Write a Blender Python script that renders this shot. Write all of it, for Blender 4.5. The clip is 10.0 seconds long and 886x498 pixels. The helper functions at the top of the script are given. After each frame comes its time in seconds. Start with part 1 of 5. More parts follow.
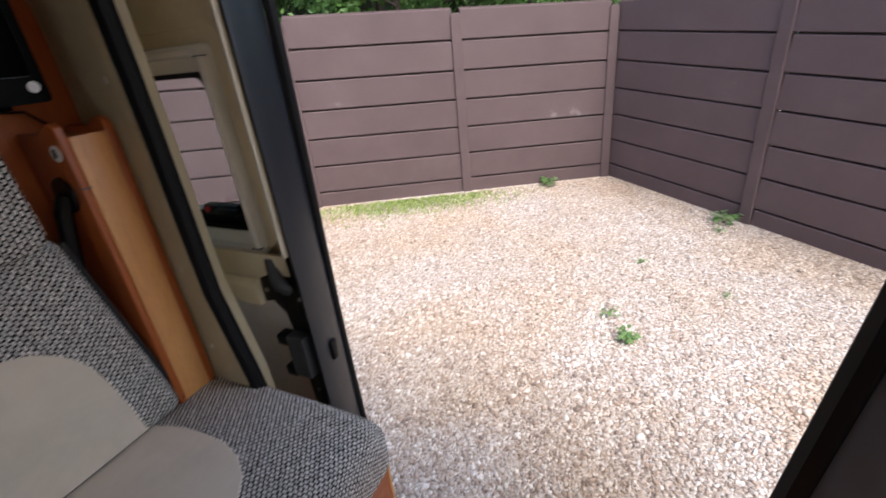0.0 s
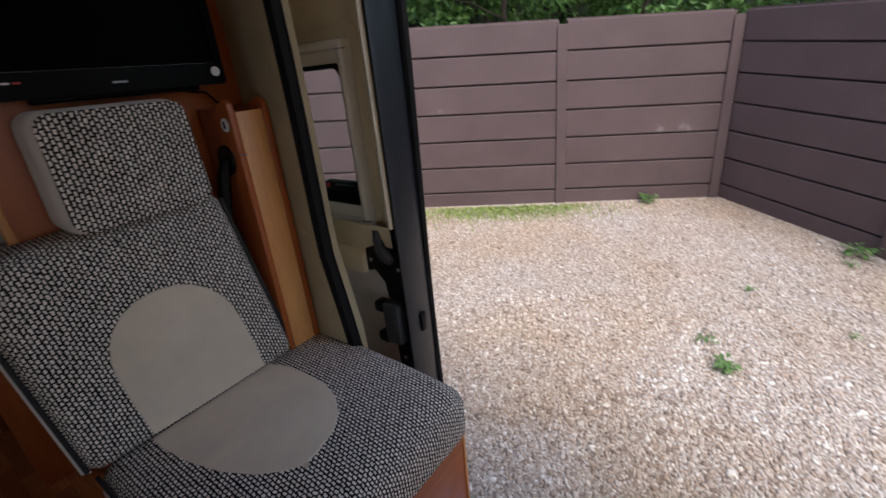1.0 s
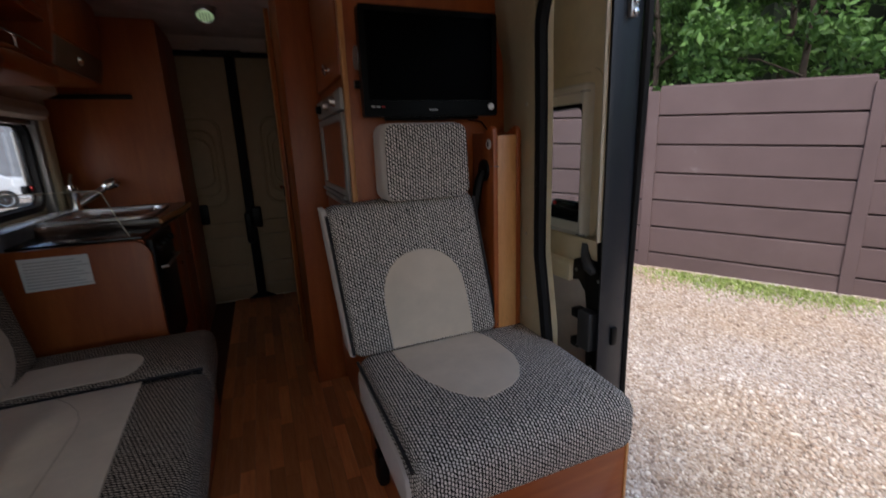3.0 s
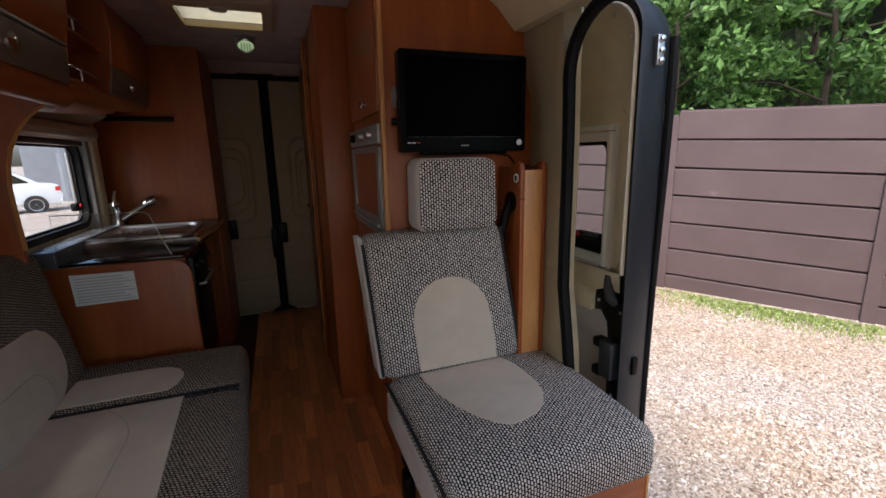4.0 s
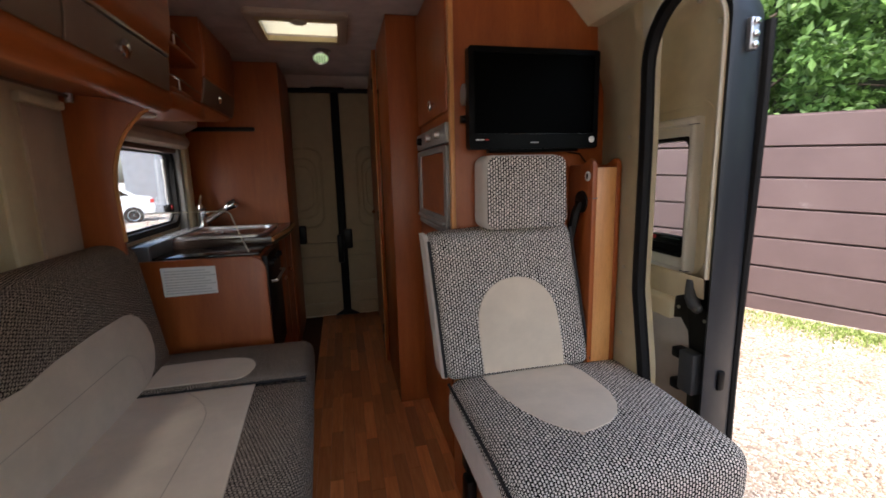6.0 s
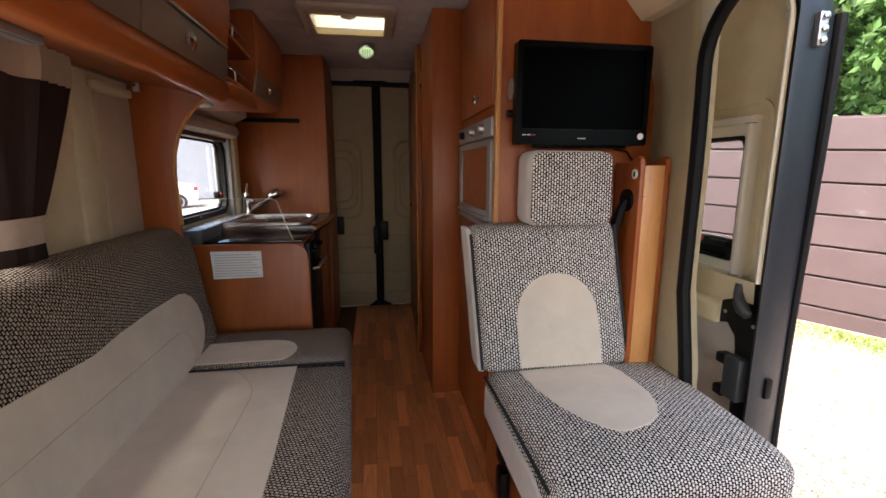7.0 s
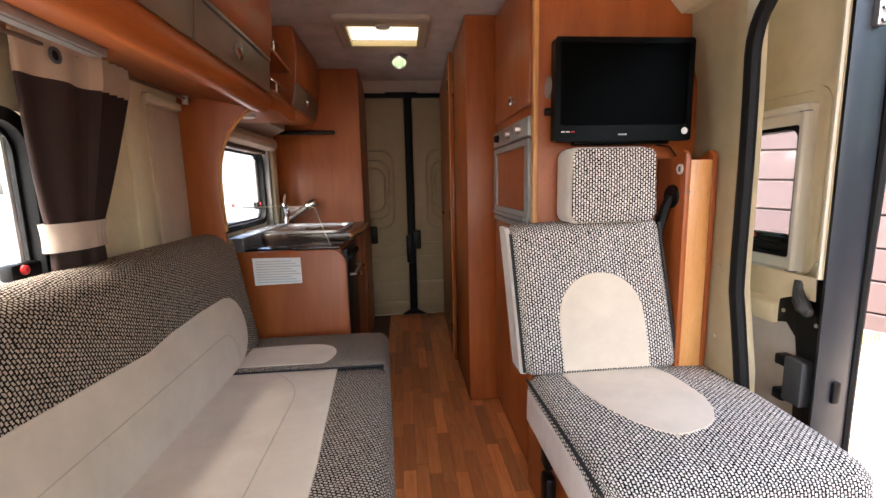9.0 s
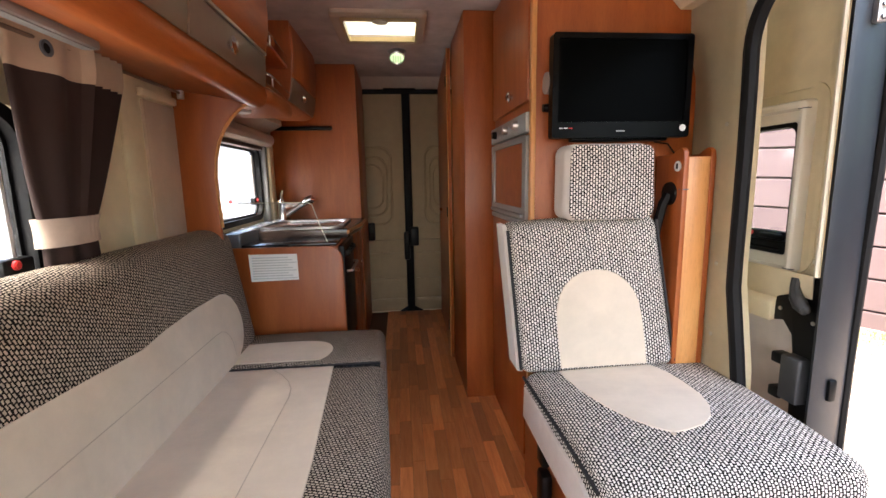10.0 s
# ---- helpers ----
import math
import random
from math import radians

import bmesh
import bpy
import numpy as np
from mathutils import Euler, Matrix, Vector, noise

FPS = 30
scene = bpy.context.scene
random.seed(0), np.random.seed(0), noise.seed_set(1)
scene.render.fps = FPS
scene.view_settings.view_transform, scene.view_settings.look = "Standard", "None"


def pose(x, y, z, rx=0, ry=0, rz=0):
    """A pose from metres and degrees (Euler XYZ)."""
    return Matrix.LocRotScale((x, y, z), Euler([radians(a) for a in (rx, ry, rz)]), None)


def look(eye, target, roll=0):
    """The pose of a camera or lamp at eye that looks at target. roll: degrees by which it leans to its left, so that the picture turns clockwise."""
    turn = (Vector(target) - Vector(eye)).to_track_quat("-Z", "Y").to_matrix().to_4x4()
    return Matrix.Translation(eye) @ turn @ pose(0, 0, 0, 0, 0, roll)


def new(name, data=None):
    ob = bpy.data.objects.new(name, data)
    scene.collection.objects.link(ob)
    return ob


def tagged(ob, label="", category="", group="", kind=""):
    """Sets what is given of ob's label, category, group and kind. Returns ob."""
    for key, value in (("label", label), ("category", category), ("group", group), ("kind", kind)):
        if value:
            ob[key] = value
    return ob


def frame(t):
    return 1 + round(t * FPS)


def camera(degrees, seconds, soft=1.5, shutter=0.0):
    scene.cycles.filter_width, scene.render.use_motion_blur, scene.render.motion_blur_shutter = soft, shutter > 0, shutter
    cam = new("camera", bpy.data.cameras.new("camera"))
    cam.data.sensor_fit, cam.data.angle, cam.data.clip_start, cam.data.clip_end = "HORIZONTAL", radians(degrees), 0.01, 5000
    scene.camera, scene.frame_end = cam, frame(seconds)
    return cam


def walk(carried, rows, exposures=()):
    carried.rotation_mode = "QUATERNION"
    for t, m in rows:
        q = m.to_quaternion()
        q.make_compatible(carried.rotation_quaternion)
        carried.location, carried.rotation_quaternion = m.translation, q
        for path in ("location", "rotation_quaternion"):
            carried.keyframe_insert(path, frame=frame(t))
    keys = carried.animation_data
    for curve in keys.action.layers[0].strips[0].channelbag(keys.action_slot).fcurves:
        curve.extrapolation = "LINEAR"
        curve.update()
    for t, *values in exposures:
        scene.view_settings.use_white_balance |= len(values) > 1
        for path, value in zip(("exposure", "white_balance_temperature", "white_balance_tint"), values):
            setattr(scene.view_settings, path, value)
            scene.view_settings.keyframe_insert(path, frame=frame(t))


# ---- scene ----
cam = camera(91.0, 10.0, shutter=0.4)
PATH = [
    (0, (0.352, 0.136, 1.306), (1.976, 0.931, 0.453), -5.9),
    (0.5, (0.265, 0.14, 1.284), (1.774, 1.084, 0.371), -5.3),
    (1, (0.251, 0.11, 1.26), (1.708, 1.246, 0.495), -5.4),
    (1.5, (0.311, 0.076, 1.163), (1.581, 1.439, 0.436), -3.0),
    (2, (0.294, -0.003, 1.048), (1.288, 1.575, 0.325), -5.4),
    (2.5, (0.178, -0.05, 1.086), (1.016, 1.593, 0.312), -2.4),
    (3, (0.104, -0.136, 1.186), (0.835, 1.664, 0.712), -2.2),
    (3.2, (0.077, -0.163, 1.207), (0.773, 1.66, 0.767), -2.0),
    (4.3, (0.033, -0.169, 1.265), (0.706, 1.67, 0.861), -0.8),
    (4.5, (0.038, -0.168, 1.257), (0.677, 1.686, 0.863), -1.2),
    (5, (0.04, -0.165, 1.239), (0.675, 1.697, 0.876), -2.1),
    (5.5, (0.036, -0.165, 1.245), (0.664, 1.714, 0.971), -1.3),
    (6, (0.007, -0.148, 1.198), (0.446, 1.773, 0.854), -1.4),
    (6.2, (-0.011, -0.151, 1.216), (0.401, 1.77, 0.841), 0.2),
    (7.3, (-0.048, -0.157, 1.167), (0.199, 1.799, 0.832), 0.1),
    (7.5, (-0.06, -0.157, 1.155), (0.148, 1.809, 0.856), 0.3),
    (8, (-0.069, -0.156, 1.156), (0.126, 1.816, 0.882), -0.2),
    (8.5, (-0.074, -0.157, 1.156), (0.112, 1.816, 0.887), -0.3),
    (9, (-0.072, -0.151, 1.147), (0.106, 1.818, 0.848), -1.3),
    (9.5, (-0.066, -0.146, 1.147), (0.111, 1.822, 0.842), -1.7),
    (10, (-0.067, -0.145, 1.145), (0.119, 1.822, 0.832), -1.1),
]
EXPOSURES = [(0, 1.5, 6150, 10), (0.4, 1.15, 6100, 10), (1.0, 0.97, 6100, 10), (2.5, 0.98, 6100, 10), (3.2, 1.15, 6150, 10), (4.5, 1.72, 6300, 10), (5.5, 2.05, 6400, 10), (6.2, 2.27, 6500, 10), (7.5, 3.02, 6600, 10), (8.5, 3.4, 6600, 10), (9.2, 3.58, 6600, 10), (10, 3.58, 6600, 10)]
walk(cam, [(t, look(eye, target, roll)) for t, eye, target, roll in PATH], EXPOSURES)

# ---- daylight: bright cloudy sky with a weak, wide sun ----
SUN_ELEV, SUN_AZIM = 56.0, 212.0
world = bpy.data.worlds.new("sky")
scene.world = world
world.use_nodes = True
wn = world.node_tree
sky = wn.nodes.new("ShaderNodeTexSky")
sky.sky_type, sky.sun_disc = "NISHITA", False
sky.sun_elevation, sky.sun_rotation = radians(SUN_ELEV), radians(SUN_AZIM)
sky.air_density, sky.dust_density, sky.ozone_density = 1.0, 4.0, 0.6
wn.links.new(sky.outputs[0], wn.nodes["Background"].inputs[0])
wn.nodes["Background"].inputs[1].default_value = 0.15
sun = new("sun", bpy.data.lights.new("sun", "SUN"))
sun.data.energy, sun.data.angle, sun.data.color = 0.85, radians(24), (1.0, 0.95, 0.88)
sa, se = radians(SUN_AZIM), radians(SUN_ELEV)
sun_dir = Vector((math.sin(sa) * math.cos(se), math.cos(sa) * math.cos(se), math.sin(se)))
sun.matrix_world = look(sun_dir * 30, (0, 0, 0))
# added fill lamp just outside the sofa window's pane, boosting its daylight
for name, y, z, wide, high, power in (("window_fill_lamp", 0.47, 1.095, 0.9, 0.36, 0.2),):
    lamp = new(name, bpy.data.lights.new(name, "AREA"))
    lamp.data.shape, lamp.data.size, lamp.data.size_y = "RECTANGLE", high, wide
    lamp.data.energy, lamp.data.color = power, (1.0, 0.97, 0.92)
    lamp.matrix_world = pose(-1.0, y, z, 0, -90, 0)


# ---- materials ----
def material(name):
    m = bpy.data.materials.new(name)
    m.use_nodes = True
    return m, m.node_tree, m.node_tree.nodes["Principled BSDF"]


def add(nt, kind, **values):
    n = nt.nodes.new(kind)
    for key, value in values.items():
        if isinstance(value, tuple) and len(value) == 2 and hasattr(value[0], "outputs"):
            nt.links.new(value[0].outputs[value[1]], n.inputs[key.replace("_", " ")])
        else:
            n.inputs[key.replace("_", " ")].default_value = value
    return n


def ramp(nt, source, out, stops):
    r = nt.nodes.new("ShaderNodeValToRGB")
    while len(r.color_ramp.elements) < len(stops):
        r.color_ramp.elements.new(0.5)
    for e, (p, c) in zip(r.color_ramp.elements, stops):
        e.position, e.color = p, (*c, 1)
    nt.links.new(source.outputs[out], r.inputs[0])
    return r


def stretched(nt, coords, scale, per_object=False):
    tc = nt.nodes.new("ShaderNodeTexCoord")
    mp = nt.nodes.new("ShaderNodeMapping")
    mp.inputs["Scale"].default_value = scale
    nt.links.new(tc.outputs[coords], mp.inputs[0])
    if per_object:
        info = nt.nodes.new("ShaderNodeObjectInfo")
        mul = nt.nodes.new("ShaderNodeVectorMath")
        mul.operation = "MULTIPLY"
        mul.inputs[1].default_value = (17.0, 9.0, 23.0)
        nt.links.new(info.outputs["Random"], mul.inputs[0])
        nt.links.new(mul.outputs[0], mp.inputs["Location"])
    return mp


def bump(nt, bsdf, source, out, strength, distance):
    b = nt.nodes.new("ShaderNodeBump")
    b.inputs["Strength"].default_value, b.inputs["Distance"].default_value = strength, distance
    nt.links.new(source.outputs[out], b.inputs["Height"])
    nt.links.new(b.outputs[0], bsdf.inputs["Normal"])


def plain(name, colour, rough=0.5, metal=0.0, vary=0.12, scale=14.0, relief=0.15, coat=0.0):
    """Paint, plastic or metal with soft blotches and a fine relief."""
    m, nt, b = material(name)
    mp = stretched(nt, "Object", (1, 1, 1))
    big = add(nt, "ShaderNodeTexNoise", Vector=(mp, 0), Scale=scale, Detail=5.0, Roughness=0.6)
    lo = tuple(c * (1 - vary) for c in colour)
    hi = tuple(min(1, c * (1 + vary)) for c in colour)
    r = ramp(nt, big, 0, [(0.3, lo), (0.7, hi)])
    nt.links.new(r.outputs[0], b.inputs["Base Color"])
    fine = add(nt, "ShaderNodeTexNoise", Vector=(mp, 0), Scale=380.0, Detail=2.0)
    rr = add(nt, "ShaderNodeMapRange", Value=(big, 0))
    rr.inputs["To Min"].default_value, rr.inputs["To Max"].default_value = max(0.02, rough - 0.08), min(1, rough + 0.08)
    nt.links.new(rr.outputs[0], b.inputs["Roughness"])
    b.inputs["Metallic"].default_value = metal
    b.inputs["Coat Weight"].default_value = coat
    if relief:
        bump(nt, b, fine, 0, relief, 0.0006)
    return m


def wood(name, dark, mid, light, grain, rough=0.42, per_object=False, coat=0.1):
    """Cherry or alder veneer; grain is the stretch along x, y, z."""
    m, nt, b = material(name)
    mp = stretched(nt, "Object", grain, per_object)
    n = add(nt, "ShaderNodeTexNoise", Vector=(mp, 0), Scale=5.0, Detail=8.0, Roughness=0.62, Distortion=0.6)
    r = ramp(nt, n, 0, [(0.25, dark), (0.5, mid), (0.78, light)])
    mp2 = stretched(nt, "Object", tuple(g * 6 for g in grain))
    pores = add(nt, "ShaderNodeTexNoise", Vector=(mp2, 0), Scale=14.0, Detail=3.0)
    pr = ramp(nt, pores, 0, [(0.3, (0.72, 0.72, 0.72)), (0.48, (1, 1, 1))])
    mix = nt.nodes.new("ShaderNodeMix")
    mix.data_type, mix.blend_type = "RGBA", "MULTIPLY"
    mix.inputs[0].default_value = 0.5
    nt.links.new(r.outputs[0], mix.inputs[6])
    nt.links.new(pr.outputs[0], mix.inputs[7])
    last = mix.outputs[2]
    if per_object:
        info = nt.nodes.new("ShaderNodeObjectInfo")
        hsv = nt.nodes.new("ShaderNodeHueSaturation")
        mr = nt.nodes.new("ShaderNodeMapRange")
        mr.inputs["To Min"].default_value, mr.inputs["To Max"].default_value = 0.66, 1.3
        nt.links.new(info.outputs["Random"], mr.inputs[0])
        nt.links.new(mr.outputs[0], hsv.inputs["Value"])
        nt.links.new(last, hsv.inputs["Color"])
        last = hsv.outputs[0]
    nt.links.new(last, b.inputs["Base Color"])
    b.inputs["Roughness"].default_value = rough
    b.inputs["Coat Weight"].default_value = coat
    b.inputs["Coat Roughness"].default_value = 0.3
    bump(nt, b, pores, 0, 0.12, 0.0006)
    return m


def tweed(name, light, dark, cell=0.0105, turn=90):
    """Coarse two-colour weave: pale dashes in staggered columns over dark yarn."""
    m, nt, b = material(name)
    tc = nt.nodes.new("ShaderNodeTexCoord")
    wob = add(nt, "ShaderNodeTexNoise", Vector=(tc, "UV"), Scale=105.0, Detail=2.0)
    mixv = nt.nodes.new("ShaderNodeVectorMath")
    mixv.operation = "MULTIPLY_ADD"
    mixv.inputs[1].default_value = (0.0075, 0.0075, 0)
    nt.links.new(wob.outputs["Color"], mixv.inputs[0])
    nt.links.new(tc.outputs["UV"], mixv.inputs[2])
    rot = nt.nodes.new("ShaderNodeMapping")
    rot.inputs["Rotation"].default_value = (0, 0, radians(turn))
    nt.links.new(mixv.outputs[0], rot.inputs[0])
    br = nt.nodes.new("ShaderNodeTexBrick")
    br.offset, br.squash = 0.5, 1.0
    br.inputs["Color1"].default_value, br.inputs["Color2"].default_value = (*light, 1), (*(c * 0.78 for c in light), 1)
    br.inputs["Mortar"].default_value = (*dark, 1)
    br.inputs["Scale"].default_value = 1.0
    br.inputs["Brick Width"].default_value, br.inputs["Row Height"].default_value = cell * 1.12, cell * 0.8
    br.inputs["Mortar Size"].default_value, br.inputs["Mortar Smooth"].default_value = cell * 0.195, 0.3
    nt.links.new(rot.outputs[0], br.inputs["Vector"])
    big = add(nt, "ShaderNodeTexNoise", Vector=(tc, "Object"), Scale=240.0, Detail=8.0, Roughness=0.75)
    br2 = ramp(nt, big, 0, [(0.3, (0.78, 0.76, 0.73)), (0.58, (1, 1, 1))])
    mix = nt.nodes.new("ShaderNodeMix")
    mix.data_type, mix.blend_type = "RGBA", "MULTIPLY"
    mix.inputs[0].default_value = 1.0
    nt.links.new(br.outputs[0], mix.inputs[6])
    nt.links.new(br2.outputs[0], mix.inputs[7])
    nt.links.new(mix.outputs[2], b.inputs["Base Color"])
    b.inputs["Roughness"].default_value = 0.95
    b.inputs["Sheen Weight"].default_value = 0.0
    b.inputs["Specular IOR Level"].default_value = 0.1
    inv = nt.nodes.new("ShaderNodeMath")
    inv.operation = "SUBTRACT"
    inv.inputs[0].default_value = 1.0
    nt.links.new(br.outputs["Fac"], inv.inputs[1])
    bump(nt, b, inv, 0, 0.6, 0.002)
    return m


def suede(name, colour, sheen=0.2, folds=0.22):
    """Napped cloth with brushed blotches, a fine nap and soft creases."""
    m, nt, b = material(name)
    mp = stretched(nt, "Object", (1, 1, 1))
    n = add(nt, "ShaderNodeTexNoise", Vector=(mp, 0), Scale=9.0, Detail=6.0, Roughness=0.65)
    r = ramp(nt, n, 0, [(0.3, tuple(c * 0.9 for c in colour)), (0.7, tuple(c * 1.05 for c in colour))])
    nt.links.new(r.outputs[0], b.inputs["Base Color"])
    b.inputs["Roughness"].default_value = 0.92
    b.inputs["Sheen Weight"].default_value = sheen
    crease = stretched(nt, "Object", (1.2, 7.0, 1.6))
    wide = add(nt, "ShaderNodeTexNoise", Vector=(crease, 0), Scale=1.7, Detail=1.0, Roughness=0.4, Distortion=1.2)
    fine = add(nt, "ShaderNodeTexNoise", Vector=(mp, 0), Scale=60.0, Detail=6.0, Roughness=0.7)
    both = nt.nodes.new("ShaderNodeMath")
    both.operation = "MULTIPLY_ADD"
    both.inputs[1].default_value = 0.12
    nt.links.new(fine.outputs[0], both.inputs[0])
    nt.links.new(wide.outputs[0], both.inputs[2])
    bump(nt, b, both, 0, folds, 0.012)
    return m


ORANGE = ((0.265, 0.058, 0.011), (0.335, 0.082, 0.016), (0.415, 0.115, 0.025))
wood_up = wood("cherry_veneer_upright", *ORANGE, (3.6, 3.6, 0.5))
wood_along = wood("cherry_veneer_lengthwise", *ORANGE, (5.0, 0.35, 5.0))
wood_across = wood("cherry_veneer_crosswise", *ORANGE, (0.35, 5.0, 5.0))
wood_edge = wood("pale_cherry_edging", (0.5, 0.21, 0.065), (0.6, 0.28, 0.09), (0.68, 0.35, 0.13), (4, 4, 0.5))
strip_wood = wood("laminate_strip", (0.56, 0.185, 0.055), (0.70, 0.262, 0.084), (0.8, 0.36, 0.135), (16, 1.2, 4), 0.36, True, 0.2)
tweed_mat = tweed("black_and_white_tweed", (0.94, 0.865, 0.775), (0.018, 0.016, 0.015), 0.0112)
# sofa's copy of the tweed, its pale yarn darkened for the dimmer light there
tweed_dimmed = tweed("dimmed_black_and_white_tweed", (0.6, 0.505, 0.405), (0.014, 0.011, 0.010), 0.0102, 14)
cream_fabric = suede("cream_suede_fabric", (0.67, 0.565, 0.438))
thread_mat = plain("brown_thread", (0.5, 0.42, 0.325), 0.9)
side_fabric = suede("pale_grey_fabric", (0.62, 0.57, 0.52))
piping_mat = plain("black_piping", (0.015, 0.015, 0.016), 0.7)
cream_plastic = plain("cream_moulded_plastic", (0.72, 0.63, 0.42), 0.45, vary=0.06)
# cream plastic of the rear doors, darkened in colour for the shade back there
shaded_cream_plastic = plain("shaded_cream_moulded_plastic", (0.36, 0.28, 0.16), 0.5, vary=0.06)
ivory_gloss = plain("ivory_gloss_plastic", (0.74, 0.71, 0.62), 0.22, vary=0.03, relief=0.0)
cream_frame = plain("ivory_window_plastic", (0.66, 0.62, 0.5), 0.35, vary=0.04)
ceiling_mat = plain("mottled_ceiling_lining", (0.5, 0.44, 0.42), 0.9, vary=0.16, scale=9.0, relief=0.5)
black_rubber = plain("black_rubber", (0.0045, 0.0045, 0.005), 0.6)
black_plastic = plain("black_plastic", (0.004, 0.004, 0.0045), 0.4)
for m in (black_rubber, black_plastic):
    m.node_tree.nodes["Principled BSDF"].inputs["Specular IOR Level"].default_value = 0.2
grey_plastic = plain("dark_grey_plastic", (0.1, 0.112, 0.13), 0.55)
dark_gear = plain("worn_black_plastic", (0.032, 0.034, 0.037), 0.5)
body_paint = plain("dark_blue_grey_body_paint", (0.011, 0.014, 0.019), 0.45, metal=0.1, vary=0.05, relief=0.0, coat=0.1)
white_paint = plain("white_body_paint", (0.78, 0.8, 0.82), 0.3, vary=0.03, relief=0.0, coat=0.5)
chrome = plain("polished_chrome", (0.82, 0.83, 0.85), 0.12, metal=1.0, vary=0.03, relief=0.0)
brushed = plain("brushed_steel", (0.6, 0.6, 0.61), 0.32, metal=1.0, vary=0.08)
silver_paint = plain("silver_grey_plastic", (0.34, 0.34, 0.33), 0.4, metal=0.35, vary=0.06)
taupe = plain("taupe_locker_flap", (0.19, 0.135, 0.1), 0.45, metal=0.2, vary=0.06)
pale_liner = plain("pale_grey_liner", (0.74, 0.68, 0.62), 0.8, vary=0.06)
brown_cloth = suede("dark_brown_cloth", (0.03, 0.0145, 0.0115), 0.0)
tan_cloth = suede("tan_cloth", (0.5, 0.38, 0.27))
paper_mat = plain("white_paper", (0.8, 0.8, 0.78), 0.8, vary=0.02)
ink_mat = plain("grey_ink", (0.5, 0.5, 0.5), 0.8, vary=0.02)
white_plastic = plain("white_plastic", (0.75, 0.75, 0.74), 0.45, vary=0.04)
red_plastic = plain("red_plastic", (0.5, 0.02, 0.02), 0.4)
tv_plastic = plain("glossy_black_plastic", (0.0012, 0.0012, 0.0014), 0.3, relief=0.0)
tv_plastic.node_tree.nodes["Principled BSDF"].inputs["Specular IOR Level"].default_value = 0.08
screen_mat = plain("black_matt_screen", (0.0008, 0.0009, 0.001), 0.35, vary=0.02, relief=0.0)
screen_mat.node_tree.nodes["Principled BSDF"].inputs["Specular IOR Level"].default_value = 0.02
hob_glass = plain("black_hob_glass", (0.006, 0.006, 0.007), 0.05, vary=0.02, relief=0.0)
tyre_mat = plain("tyre_rubber", (0.02, 0.02, 0.02), 0.8)


def glass_material(name, tint=(1, 1, 1)):
    m, nt, b = material(name)
    b.inputs["Base Color"].default_value = (*tint, 1)
    b.inputs["Roughness"].default_value = 0.0
    b.inputs["Transmission Weight"].default_value = 1.0
    b.inputs["IOR"].default_value = 1.45
    return m


glass = glass_material("clear_glass")
tinted_glass = glass_material("lightly_tinted_glass", (0.86, 0.9, 0.92))


def hatch_material():
    m, nt, b = material("translucent_hatch_blind")
    t = add(nt, "ShaderNodeBsdfTranslucent", Color=(0.62, 0.6, 0.5, 1))
    d = add(nt, "ShaderNodeBsdfDiffuse", Color=(0.85, 0.83, 0.75, 1))
    mx = nt.nodes.new("ShaderNodeMixShader")
    mx.inputs[0].default_value = 0.25
    nt.links.new(t.outputs[0], mx.inputs[1])
    nt.links.new(d.outputs[0], mx.inputs[2])
    nt.links.new(mx.outputs[0], nt.nodes["Material Output"].inputs[0])
    return m


hatch_mat = hatch_material()


def lamp_material(name, colour, strength):
    m, nt, b = material(name)
    b.inputs["Emission Color"].default_value = (*colour, 1)
    b.inputs["Emission Strength"].default_value = strength
    return m


spot_glow = lamp_material("glowing_spot_lens", (0.7, 1.0, 0.5), 0.12)


def gravel_material():
    m, nt, b = material("mixed_gravel")
    mp = stretched(nt, "Object", (1, 1, 1))
    v = add(nt, "ShaderNodeTexVoronoi", Vector=(mp, 0), Scale=75.0, Randomness=1.0)
    sep = nt.nodes.new("ShaderNodeSeparateColor")
    nt.links.new(v.outputs["Color"], sep.inputs[0])
    r = ramp(nt, sep, 0, [(0.0, (0.2, 0.15, 0.12)), (0.3, (0.38, 0.31, 0.26)), (0.65, (0.48, 0.42, 0.37)), (1.0, (0.66, 0.62, 0.58))])
    n = add(nt, "ShaderNodeTexNoise", Vector=(mp, 0), Scale=0.9, Detail=4.0)
    stain = ramp(nt, n, 0, [(0.42, (1, 1, 1)), (0.7, (0.95, 0.85, 0.72))])
    mix = nt.nodes.new("ShaderNodeMix")
    mix.data_type, mix.blend_type = "RGBA", "MULTIPLY"
    mix.inputs[0].default_value = 1.0
    nt.links.new(r.outputs[0], mix.inputs[6])
    nt.links.new(stain.outputs[0], mix.inputs[7])
    nt.links.new(mix.outputs[2], b.inputs["Base Color"])
    b.inputs["Roughness"].default_value = 0.85
    inv = nt.nodes.new("ShaderNodeMath")
    inv.operation = "SUBTRACT"
    inv.inputs[0].default_value = 1.0
    nt.links.new(v.outputs["Distance"], inv.inputs[1])
    bump(nt, b, inv, 0, 0.8, 0.012)
    return m


